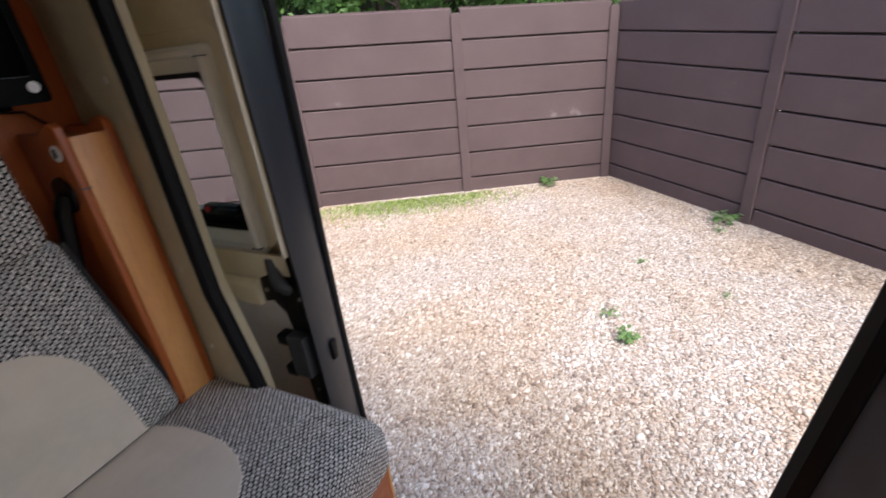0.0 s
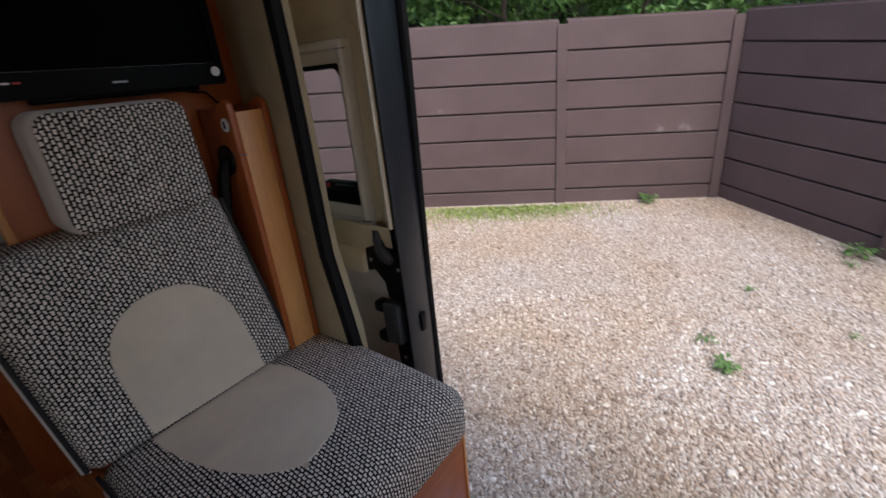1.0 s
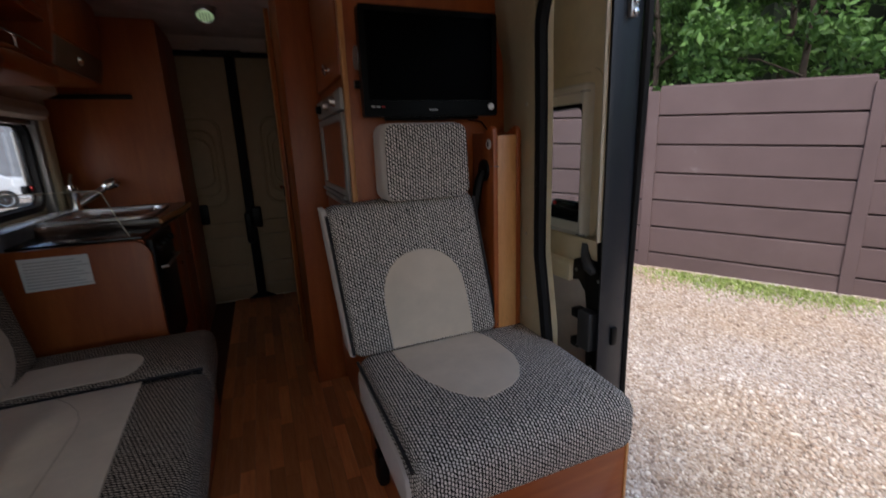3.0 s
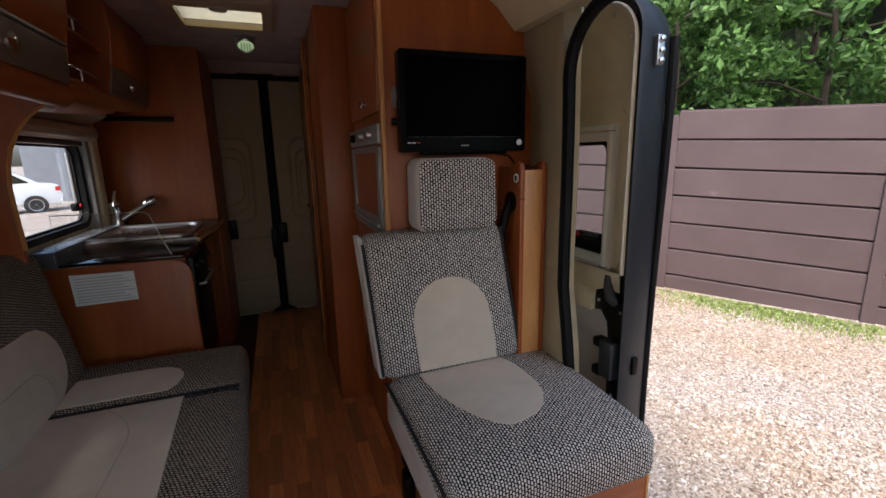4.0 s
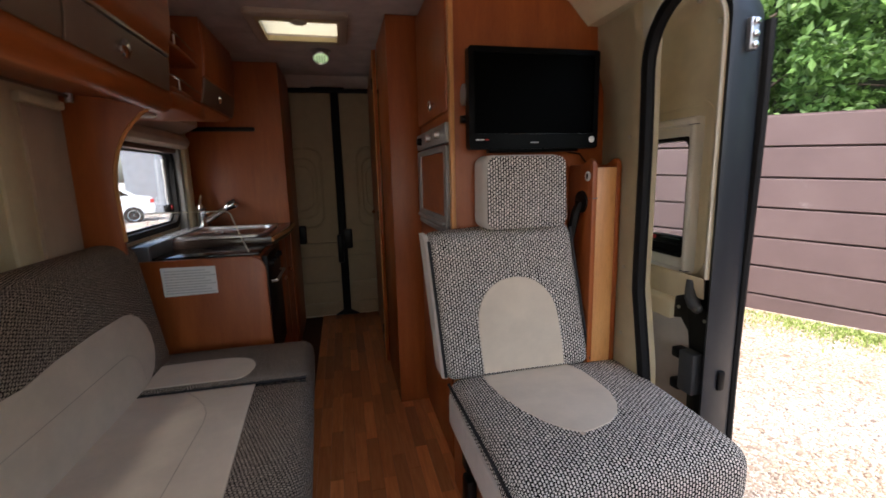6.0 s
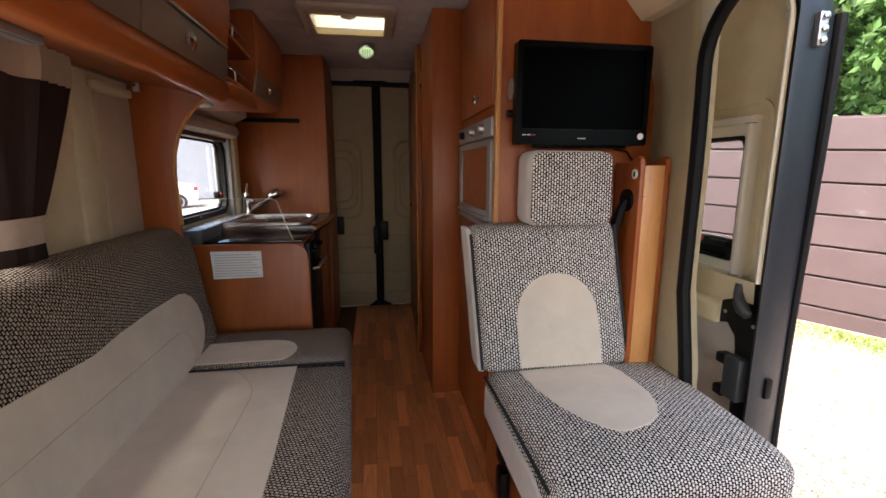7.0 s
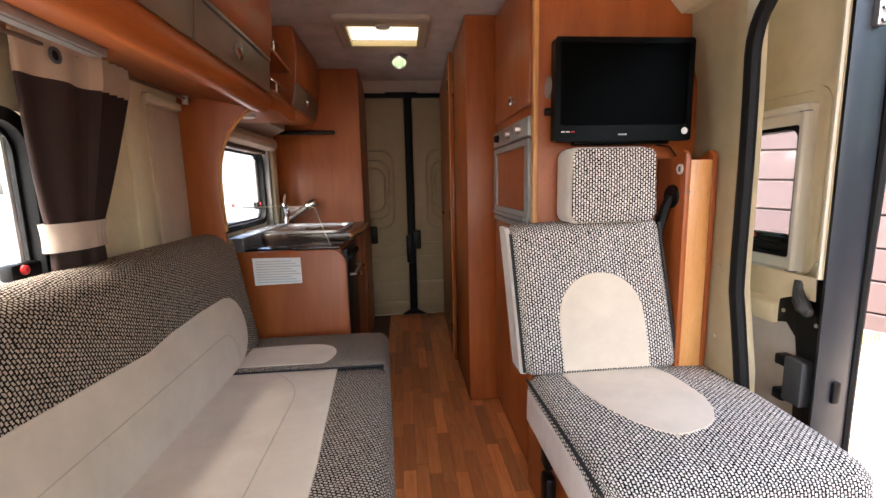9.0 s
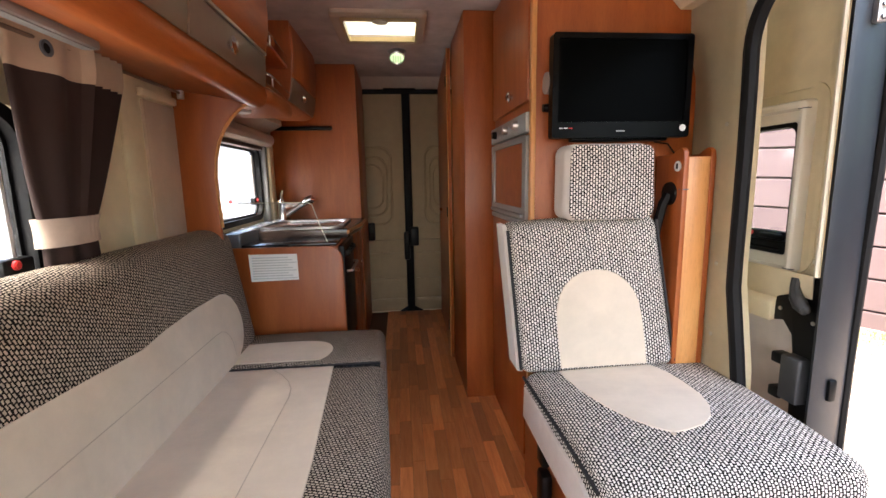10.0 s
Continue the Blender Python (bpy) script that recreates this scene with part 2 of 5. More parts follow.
def pebble_material():
    m, nt, b = material("pebbles")
    g = nt.nodes.new("ShaderNodeNewGeometry")
    r = ramp(nt, g, "Random Per Island", [(0.0, (0.24, 0.19, 0.165)), (0.2, (0.42, 0.33, 0.265)), (0.45, (0.48, 0.41, 0.36)), (0.8, (0.56, 0.51, 0.47)), (1.0, (0.78, 0.76, 0.73))])
    mp = stretched(nt, "Object", (1, 1, 1))
    n = add(nt, "ShaderNodeTexNoise", Vector=(mp, 0), Scale=0.9, Detail=4.0)
    stain = ramp(nt, n, 0, [(0.42, (1, 1, 1)), (0.7, (0.95, 0.85, 0.72))])
    mix = nt.nodes.new("ShaderNodeMix")
    mix.data_type, mix.blend_type = "RGBA", "MULTIPLY"
    mix.inputs[0].default_value = 1.0
    nt.links.new(r.outputs[0], mix.inputs[6])
    nt.links.new(stain.outputs[0], mix.inputs[7])
    nt.links.new(mix.outputs[2], b.inputs["Base Color"])
    b.inputs["Roughness"].default_value = 0.75
    return m


def fence_material(name):
    m, nt, b = material(name)
    mp = stretched(nt, "Object", (1, 1, 1), True)
    n = add(nt, "ShaderNodeTexNoise", Vector=(mp, 0), Scale=1.6, Detail=6.0, Roughness=0.65)
    r = ramp(nt, n, 0, [(0.3, (0.088, 0.057, 0.056)), (0.55, (0.103, 0.068, 0.067)), (0.67, (0.113, 0.077, 0.075)), (0.72, (0.19, 0.15, 0.147))])
    nt.links.new(r.outputs[0], b.inputs["Base Color"])
    b.inputs["Roughness"].default_value = 0.75
    f = add(nt, "ShaderNodeTexNoise", Vector=(mp, 0), Scale=70.0, Detail=4.0)
    bump(nt, b, f, 0, 0.25, 0.003)
    return m


def leaf_material(name, dark, light):
    m, nt, b = material(name)
    g = nt.nodes.new("ShaderNodeNewGeometry")
    r = ramp(nt, g, "Random Per Island", [(0.0, dark), (1.0, light)])
    nt.links.new(r.outputs[0], b.inputs["Base Color"])
    b.inputs["Roughness"].default_value = 0.45
    t = add(nt, "ShaderNodeBsdfTranslucent")
    nt.links.new(r.outputs[0], t.inputs[0])
    mx = nt.nodes.new("ShaderNodeMixShader")
    mx.inputs[0].default_value = 0.3
    nt.links.new(b.outputs[0], mx.inputs[1])
    nt.links.new(t.outputs[0], mx.inputs[2])
    nt.links.new(mx.outputs[0], nt.nodes["Material Output"].inputs[0])
    return m


gravel_mat = gravel_material()
pebble_mat = pebble_material()
fence_mat = fence_material("brown_painted_concrete")
leaf_mat = leaf_material("green_leaves", (0.04, 0.1, 0.022), (0.17, 0.32, 0.08))
grass_mat = leaf_material("fresh_grass", (0.2, 0.29, 0.06), (0.42, 0.5, 0.16))
bark_mat = plain("bark", (0.07, 0.052, 0.04), 0.9, vary=0.4, scale=20, relief=0.6)
render_wall = plain("white_rendered_wall", (0.27, 0.285, 0.31), 0.85, vary=0.1, scale=4)

# ---- mesh helpers ----
BASE = {}


def thing(name, at, label, category, group="", kind=""):
    """A top-level empty at the thing's base."""
    ob = new(name)
    ob.empty_display_size = 0.1
    ob.location = at
    BASE[ob] = Vector(at)
    return tagged(ob, label, category, group, kind)


def link(name, me, mat, parent, label, smooth):
    if mat is not None:
        me.materials.append(mat)
    if smooth:
        me.shade_smooth()
        me.set_sharp_from_angle(angle=radians(smooth))
    ob = new(name, me)
    if parent is not None:
        ob.parent = parent
        BASE[ob] = BASE[parent]
    return tagged(ob, label) if label else ob


def part(name, bm, mat, parent=None, label="", smooth=35):
    """Links a bmesh, drawn in world places, as ONE mesh object under a thing or a part."""
    if parent is not None:
        bmesh.ops.translate(bm, verts=bm.verts, vec=-BASE[parent])
    me = bpy.data.meshes.new(name)
    bm.normal_update()
    bm.to_mesh(me)
    bm.free()
    return link(name, me, mat, parent, label, smooth)


def solid(name, bm, mat, label, category, at, kind="", group="", smooth=35):
    """A thing that is one single mesh, with its origin at its base."""
    bmesh.ops.translate(bm, verts=bm.verts, vec=-Vector(at))
    me = bpy.data.meshes.new(name)
    bm.normal_update()
    bm.to_mesh(me)
    bm.free()
    ob = link(name, me, mat, None, "", smooth)
    ob.location = at
    BASE[ob] = Vector(at)
    return tagged(ob, label, category, group, kind)


def box(x0, x1, y0, y1, z0, z1, r=0.0, seg=2, bm=None):
    own = bmesh.new()
    v = [own.verts.new((x, y, z)) for x in (x0, x1) for y in (y0, y1) for z in (z0, z1)]
    for f in ((0, 1, 3, 2), (4, 6, 7, 5), (0, 4, 5, 1), (2, 3, 7, 6), (0, 2, 6, 4), (1, 5, 7, 3)):
        own.faces.new([v[i] for i in f])
    if r:
        bmesh.ops.bevel(own, geom=own.edges[:], offset=r, segments=seg, affect="EDGES", profile=0.5)
    return merge(bm, own)


def merge(bm, own):
    if bm is None:
        return own
    me = bpy.data.meshes.new("tmp")
    own.to_mesh(me)
    own.free()
    bm.from_mesh(me)
    bpy.data.meshes.remove(me)
    return bm


def prism(outline, axis, a, b, r=0.0, seg=2, bm=None):
    """An outline of 2D points pulled along an axis from a to b. The 2D points are the other two axes, in order x, y, z."""
    own = bmesh.new()

    def at(p, s):
        q = list(p)
        q.insert("xyz".index(axis), s)
        return q
    lo = [own.verts.new(at(p, a)) for p in outline]
    hi = [own.verts.new(at(p, b)) for p in outline]
    n = len(outline)
    own.faces.new(lo)
    own.faces.new(hi[::-1])
    for i in range(n):
        own.faces.new((lo[i], hi[i], hi[(i + 1) % n], lo[(i + 1) % n]))
    bmesh.ops.recalc_face_normals(own, faces=own.faces[:])
    if r:
        caps = [e for e in own.edges if e.calc_face_angle(0) > 0.6]
        bmesh.ops.bevel(own, geom=caps, offset=r, segments=seg, affect="EDGES", profile=0.5)
    return merge(bm, own)


def ring(outer, inner, axis, a, b, bm=None):
    """A frame between two outlines with the same number of points."""
    own = bmesh.new()

    def at(p, s):
        q = list(p)
        q.insert("xyz".index(axis), s)
        return q
    rows = [[own.verts.new(at(p, s)) for p in o] for o, s in ((outer, a), (outer, b), (inner, b), (inner, a))]
    n = len(outer)
    for k in range(4):
        p, q = rows[k], rows[(k + 1) % 4]
        for i in range(n):
            own.faces.new((p[i], q[i], q[(i + 1) % n], p[(i + 1) % n]))
    bmesh.ops.recalc_face_normals(own, faces=own.faces[:])
    return merge(bm, own)


def rounded(u0, u1, v0, v1, r, n=6):
    """The outline of a rectangle with round corners."""
    pts = []
    for cu, cv, a0 in ((u1 - r, v1 - r, 0), (u0 + r, v1 - r, 90), (u0 + r, v0 + r, 180), (u1 - r, v0 + r, 270)):
        for k in range(n + 1):
            a = radians(a0 + 90 * k / n)
            pts.append((cu + r * math.cos(a), cv + r * math.sin(a)))
    return pts


def tube(points, radius, n=8, closed=False, bm=None):
    """A round bar along points."""
    own = bmesh.new()
    pts = [Vector(p) for p in points]
    m = len(pts)
    rows = []
    side = None
    for i, p in enumerate(pts):
        if closed:
            d = (pts[(i + 1) % m] - pts[i - 1]).normalized()
        else:
            d = (pts[min(i + 1, m - 1)] - pts[max(i - 1, 0)]).normalized()
        if side is None:
            side = d.orthogonal().normalized()
        side = (side - d * side.dot(d)).normalized()
        other = d.cross(side)
        rr = radius(i / (m - 1)) if callable(radius) else radius
        rows.append([own.verts.new(p + (side * math.cos(2 * math.pi * k / n) + other * math.sin(2 * math.pi * k / n)) * rr) for k in range(n)])
    for i in range(m if closed else m - 1):
        p, q = rows[i], rows[(i + 1) % m]
        for k in range(n):
            own.faces.new((p[k], p[(k + 1) % n], q[(k + 1) % n], q[k]))
    if not closed:
        own.faces.new(rows[0][::-1])
        own.faces.new(rows[-1])
    bmesh.ops.recalc_face_normals(own, faces=own.faces[:])
    return merge(bm, own)


def lathe(profile, at, axis="z", n=24, bm=None):
    """Radius and height pairs turned about an axis."""
    own = bmesh.new()
    turn = {"z": Matrix(), "x": Matrix.Rotation(radians(90), 4, "Y"), "y": Matrix.Rotation(radians(-90), 4, "X")}[axis]
    rows = []
    for r, h in profile:
        rows.append([own.verts.new(Vector(at) + turn @ Vector((r * math.cos(2 * math.pi * k / n), r * math.sin(2 * math.pi * k / n), h))) for k in range(n)])
    for p, q in zip(rows, rows[1:]):
        for k in range(n):
            own.faces.new((p[k], p[(k + 1) % n], q[(k + 1) % n], q[k]))
    own.faces.new(rows[0][::-1])
    own.faces.new(rows[-1])
    bmesh.ops.recalc_face_normals(own, faces=own.faces[:])
    return merge(bm, own)


def cushion(h, r, bulge, place, cells=26):
    """A soft block of half sizes h with edges rounded by r and a swollen top; place() puts its points in the world. UVs are in metres."""
    bm = bmesh.new()
    uv = bm.loops.layers.uv.new("uv")
    seen = {}

    def vert(p):
        core = Vector([max(-(a - r), min(a - r, c)) for a, c in zip(h, p)])
        d = p - core
        q = core + d.normalized() * r if d.length > 1e-6 else p.copy()
        if q.z > 0:
            q.z += bulge * (1 - (p.x / h[0]) ** 2) * (1 - (p.y / h[1]) ** 2)
        key = tuple(round(c, 5) for c in q)
        if key not in seen:
            seen[key] = bm.verts.new(q)
        return seen[key]

    def steps(a):
        fine = [-a, -a + r * 0.3, -a + r * 0.62, -a + r]
        mid = [-a + r + (2 * a - 2 * r) * k / 8 for k in range(1, 8)] if a > r * 1.2 else [0.0]
        return sorted(set(round(c, 6) for c in fine + mid + [-c for c in fine]))
    for axis in range(3):
        u, v = [k for k in range(3) if k != axis]
        su, sv = steps(h[u]), steps(h[v])
        for sign in (-1, 1):
            for a, b in zip(su, su[1:]):
                for c, d in zip(sv, sv[1:]):
                    corners, coords = [], []
                    for s, t in ((a, c), (b, c), (b, d), (a, d)):
                        p = Vector((0, 0, 0))
                        p[axis], p[u], p[v] = sign * h[axis], s, t
                        corners.append(vert(p))
                        coords.append((s + axis * 0.37, t))
                    if len(set(corners)) < 4:
                        continue
                    f = bm.faces.new(corners)
                    for l, c2 in zip(f.loops, coords):
                        l[uv].uv = c2
    for v in bm.verts:
        v.co = place(v.co)
    bmesh.ops.recalc_face_normals(bm, faces=bm.faces[:])
    return bm


def patch(outline, h, bulge, place, lift=0.0022, rings=7):
    """A sewn-on panel of another cloth, following the swollen top of a cushion: the outline is shrunk step by step to its middle."""
    bm = bmesh.new()
    n = len(outline)
    cu, cv = sum(p[0] for p in outline) / n, sum(p[1] for p in outline) / n

    def top(u, v, k):
        z = h[2] + bulge * (1 - (u / h[0]) ** 2) * (1 - (v / h[1]) ** 2) + (lift if k else -0.001)
        return place(Vector((u, v, z)))
    rows = []
    for k, s in enumerate([1.0] + [1 - 0.012 - 0.94 * j / (rings - 1) for j in range(rings)]):
        rows.append([bm.verts.new(top(cu + (u - cu) * s, cv + (v - cv) * s, k)) for u, v in outline])
    for p, q in zip(rows, rows[1:]):
        for i in range(n):
            bm.faces.new((p[i], p[(i + 1) % n], q[(i + 1) % n], q[i]))
    bm.faces.new(rows[-1])
    bmesh.ops.recalc_face_normals(bm, faces=bm.faces[:])
    return bm


def piping(h, r, bulge, place, sides="", cord=0.0052):
    """Cord round the upper edge of a cushion, or along the named sides alone."""
    pts = []
    e = r * 0.28
    if sides:
        cords = bmesh.new()
        for s in sides:
            u, v = h[0] - e, h[1] - r * 0.5
            drop = e
            if s in "lr":
                u, drop = h[0] - 0.13 * r + 0.003, 0.507 * r - 0.003
                run = [((-u if s == "l" else u), -v + 2 * v * k / 12) for k in range(13)]
            else:
                u, v = h[0] - r * 0.5, h[1] - e
                run = [(-u + 2 * u * k / 12, (-v if s == "f" else v)) for k in range(13)]
            tube([place(Vector((p, q, h[2] - drop + 0.002))) for p, q in run], cord, 6, bm=cords)
        return cords
    for u, v in rounded(-h[0] + e, h[0] - e, -h[1] + e, h[1] - e, r * 0.8, 5):
        pts.append((u, v))
    dense = []
    for (u0, v0), (u1, v1) in zip(pts, pts[1:] + pts[:1]):
        k = max(1, int(math.hypot(u1 - u0, v1 - v0) / 0.06))
        dense += [(u0 + (u1 - u0) * j / k, v0 + (v1 - v0) * j / k) for j in range(k)]
    return tube([place(Vector((u, v, h[2] - e))) for u, v in dense], 0.0042, 6, True)


def gz(x, y):
    """Height of the sloping yard."""
    x, y = max(-9.0, min(9.0, x)), max(-9.0, min(9.0, y))
    return 0.0345 * x + 0.0676 * y - 0.687


def lean(z):
    """How far the van's sides draw in towards the roof."""
    return 0.05 * max(0.0, z - 1.15) ** 2


# ---- ground ----
bm = bmesh.new()
lines = [-400, -120, -40, -15] + [-9 + 0.75 * k for k in range(25)] + [15, 40, 120, 400]
rows = [[bm.verts.new((x, y, gz(x, y))) for x in lines] for y in lines]
for p, q in zip(rows, rows[1:]):
    for k in range(len(lines) - 1):
        bm.faces.new((p[k], p[k + 1], q[k + 1], q[k]))
ground = part("ground", bm, gravel_mat)
tagged(ground, "sloping yard of pale mixed gravel", "ground", kind="structure")

# ---- van shell: floor, ceiling, walls ----
bm = box(-0.97, 1.0, -1.9, 3.62, -0.06, -0.006)
floor = part("floor", bm, plain("floor_underlay", (0.1, 0.05, 0.03), 0.7))
tagged(floor, "wood-strip laminate floor of the camper van", "floor", kind="structure")
BASE[floor] = Vector((0, 0, 0))

bm = bmesh.new()
HX0, HX1, HY0, HY1 = -0.325, 0.048, 2.10, 2.41
for x0, x1, y0, y1 in ((-0.98, HX0, -1.7, 3.7), (HX1, 1.02, -1.7, 3.7), (HX0, HX1, -1.7, HY0), (HX0, HX1, HY1, 3.7)):
    box(x0, x1, y0, y1, 1.925, 1.985, bm=bm)
ceiling = part("ceiling", bm, ceiling_mat)
tagged(ceiling, "mottled pinkish grey ceiling lining", "ceiling", kind="structure")


def side_wall(name, x_in, x_out, y0, y1, holes, mat, label, z1=1.96):
    """A wall along y with rectangular openings (y0, y1, z0, z1)."""
    bm = bmesh.new()
    ys = sorted({y0, y1, *[h[0] for h in holes], *[h[1] for h in holes]})
    zs = sorted({-0.1, z1, *[h[2] for h in holes], *[h[3] for h in holes]})
    for a, b in zip(ys, ys[1:]):
        for c, d in zip(zs, zs[1:]):
            if not any(h[0] <= a and b <= h[1] and h[2] <= c and d <= h[3] for h in holes):
                box(x_in, x_out, a, b, c, d, bm=bm)
    bmesh.ops.remove_doubles(bm, verts=bm.verts, dist=1e-5)
    ob = part(name, bm, mat, smooth=0)
    return tagged(ob, label, "wall", kind="structure")


SOFA_WIN = (-0.05, 0.99, 0.86, 1.33)
KIT_WIN = (1.95, 2.72, 0.93, 1.37)
CAB_L = (-1.6, -1.15, 0.85, 1.4)
wall_left = side_wall("wall_left", -0.972, -0.94, -1.9, 3.65, [SOFA_WIN, KIT_WIN, CAB_L], cream_plastic, "cream moulded side wall with two windows")
OPEN_Y0, OPEN_Y1, OPEN_TOP = -0.28, 1.13, 1.74
wall_right = side_wall("wall_right", 0.985, 1.03, -1.9, 3.65, [(OPEN_Y0, OPEN_Y1, -0.1, OPEN_TOP), (-1.8, -0.62, 0.05, 1.68)], cream_plastic,
                       "cream side wall with the sliding door opening")
bm = bmesh.new()
for x0, x1, z0, z1 in ((-0.98, 1.0, -0.1, 0.8), (-0.98, -0.9, 0.8, 1.72), (0.92, 1.0, 0.8, 1.72), (-0.98, 1.0, 1.72, 1.96)):
    box(x0, x1, -1.95, -1.9, z0, z1, bm=bm)
wall_front = part("wall_front", bm, grey_plastic, smooth=0)
tagged(wall_front, "dark cab front round the windscreen opening", "wall", kind="structure")
bm = box(-0.98, 1.02, 3.62, 3.7, -0.1, 1.96)
wall_rear = part("wall_rear", bm, cream_plastic, smooth=0)
tagged(wall_rear, "cream rear end of the van behind the doors", "wall", kind="structure")

# ---- cream trim of the sliding door opening ----
trim = thing("door_pillar_trim", (0.97, 1.2, 0), "cream moulded trim round the sliding door opening", "trim", kind="structure")
bm = bmesh.new()
rows = []
for k in range(30):
    z = 1.95 * k / 29
    s = lean(z)
    foot = 0.055 * max(0.0, min(1.0, (0.82 - z) / 0.3))
    cut = max(0.0, min(1.0, (1.56 - z) / 0.09))
    prof = [(0.958 + 0.026 * cut, 1.375), (0.96 + 0.022 * cut, 1.335), (0.958 + 0.016 * cut, 1.275), (0.959, 1.245), (0.958, 1.215), (0.956, 1.18), (0.953, 1.15), (0.951, 1.13 - foot), (0.956, 1.113 - foot), (1.02, 1.108 - foot)]
    rows.append([bm.verts.new((x - s, y, z)) for x, y in prof])
for p, q in zip(rows, rows[1:]):
    for a in range(len(p) - 1):
        bm.faces.new((p[a], p[a + 1], q[a + 1], q[a]))
bmesh.ops.solidify(bm, geom=bm.faces[:], thickness=-0.012)
part("pillar_cover", bm, cream_plastic, trim)
for z in (0.62, 0.86, 1.3):
    part("screw_cap", lathe([(0.007, 0.0), (0.007, 0.003), (0.004, 0.005)], (0.95 - lean(z), 1.16, z), "x", 12, None), cream_frame, trim)
bm = prism([(0.985 - lean(1.95), 1.95), (0.9, 1.95), (0.93 - 0.02, 1.82), (0.985 - lean(1.72), 1.725), (1.03, 1.715), (1.03, 1.95)], "y", OPEN_Y0, OPEN_Y1 - 0.02, 0.006)
part("header_cover", bm, cream_plastic, trim)
cove = [(0.60, 1.924), (0.63, 1.874), (0.70, 1.850), (0.765, 1.82), (0.83, 1.775), (0.885, 1.718), (0.902, 1.702), (0.95, 1.702), (0.95, 1.924)]
part("roof_cove", prism(cove, "y", OPEN_Y0, 1.357), cream_plastic, trim, "cream cove between ceiling and door head")
# black seal running up the pillar and over the door head, with a round corner
pts = []
for k in range(16):
    z = 1.52 * k / 15
    foot = 0.055 * max(0.0, min(1.0, (0.82 - z) / 0.3))
    pts.append((0.968 - lean(z), 1.099 - foot, z - 0.02))
for k in range(1, 9):
    a = radians(90 * k / 8)
    z = 1.5 + 0.19 * math.sin(a)
    pts.append((0.968 - lean(z), 1.099 - 0.19 * (1 - math.cos(a)), z))
pts += [(0.972 - lean(1.69), 0.90 - 0.11 * k, 1.69) for k in range(10)]
part("door_seal", tube(pts, 0.021, 8), black_rubber, trim, "black rubber door seal")

bpost = thing("front_door_post", (0.98, -0.25, 0), "dark grey post at the front of the door opening", "door post", kind="structure")
def rake(bm):
    """Leans the post forward as it rises."""
    for v in bm.verts:
        v.co.y -= 0.09 * (v.co.z - 0.5)
    return bm


bm = prism([(0.90, -0.62), (0.91, -0.3), (0.93, -0.2), (0.955, -0.155), (0.975, -0.14), (1.04, -0.132), (1.04, -0.62)], "z", -0.1, 1.92, 0.004)
part("post_cover", rake(bm), grey_plastic, bpost)
part("post_seal", rake(tube([(0.992, -0.137, z) for z in [-0.05 + 0.12 * k for k in range(16)]], 0.026, 8)), black_rubber, bpost, "black rubber seal")

# ---- door sill and outside skirt ----
sill = thing("door_sill", (1.0, 0.5, 0), "pale aluminium edge strip on the door sill", "sill", kind="structure")
part("edge_strip", box(0.972, 1.03, OPEN_Y0, OPEN_Y1, -0.03, 0.006, 0.003), brushed, sill)
part("skirt", box(1.0, 1.05, -1.3, 3.6, -0.32, -0.035, 0.01), body_paint, sill, "dark painted body skirt")
part("skirt_far", box(-1.05, -1.0, -1.3, 3.6, -0.32, -0.1, 0.01), body_paint, sill, "dark painted body skirt")

# ---- floor strips ----
STRIP_W, STRIP_L = 0.052, 0.34
me = bpy.data.meshes.new("strip")
sbm = box(-STRIP_W / 2 + 0.0004, STRIP_W / 2 - 0.0004, -STRIP_L / 2 + 0.0004, STRIP_L / 2 - 0.0004, -0.006, 0.0, 0.0)
sbm.to_mesh(me)
sbm.free()
me.materials.append(strip_wood)
rng = random.Random(4)


def lay_strips(x0, x1, y0, y1):
    k = 0
    x = x0 + STRIP_W / 2
    while x < x1:
        y = y0 + rng.uniform(-0.3, 0.05)
        while y < y1:
            ob = new("floor_strip", me)
            ob.parent = floor
            ob.location = (x, y + STRIP_L / 2, rng.uniform(-0.0003, 0.0003))
            y += STRIP_L
        x += STRIP_W
        k += 1


# ---- left windows ----
def window(name, y0, y1, z0, z1, label, arm_at):
    w = thing(name, (-0.95, (y0 + y1) / 2, z0), label, "window", kind="structure")
    o = rounded(y0 - 0.005, y1 + 0.005, z0 - 0.005, z1 + 0.005, 0.085, 7)
    i = rounded(y0 + 0.024, y1 - 0.024, z0 + 0.024, z1 - 0.024, 0.068, 7)
    part("window_frame", ring(o, i, "x", -0.975, -0.93), black_rubber, w, "black rubber window frame")
    o2 = rounded(y0 + 0.02, y1 - 0.02, z0 + 0.02, z1 - 0.02, 0.07, 7)
    i2 = rounded(y0 + 0.034, y1 - 0.034, z0 + 0.034, z1 - 0.034, 0.06, 7)
    part("sash", ring(o2, i2, "x", -0.972, -0.958), black_plastic, w)
    pane = part("pane", prism(o2, "x", -0.968, -0.965), tinted_glass, w, "acrylic pane", 0)
    pane.visible_shadow = False
    part("stay_arm", tube([(-0.945, arm_at, z0 + 0.1), (-0.947, arm_at, z1 - 0.06)], 0.008, 8), brushed, w, "silver stay arm")
    latch = part("latch", box(-0.957, -0.925, arm_at - 0.05, arm_at + 0.035, z0 + 0.09, z0 + 0.13, 0.008), black_plastic, w, "black latch")
    part("latch_button", lathe([(0.011, 0), (0.011, 0.006), (0.007, 0.009)], (-0.926, arm_at - 0.02, z0 + 0.115), "x", 12), red_plastic, latch, "red button")
    return w


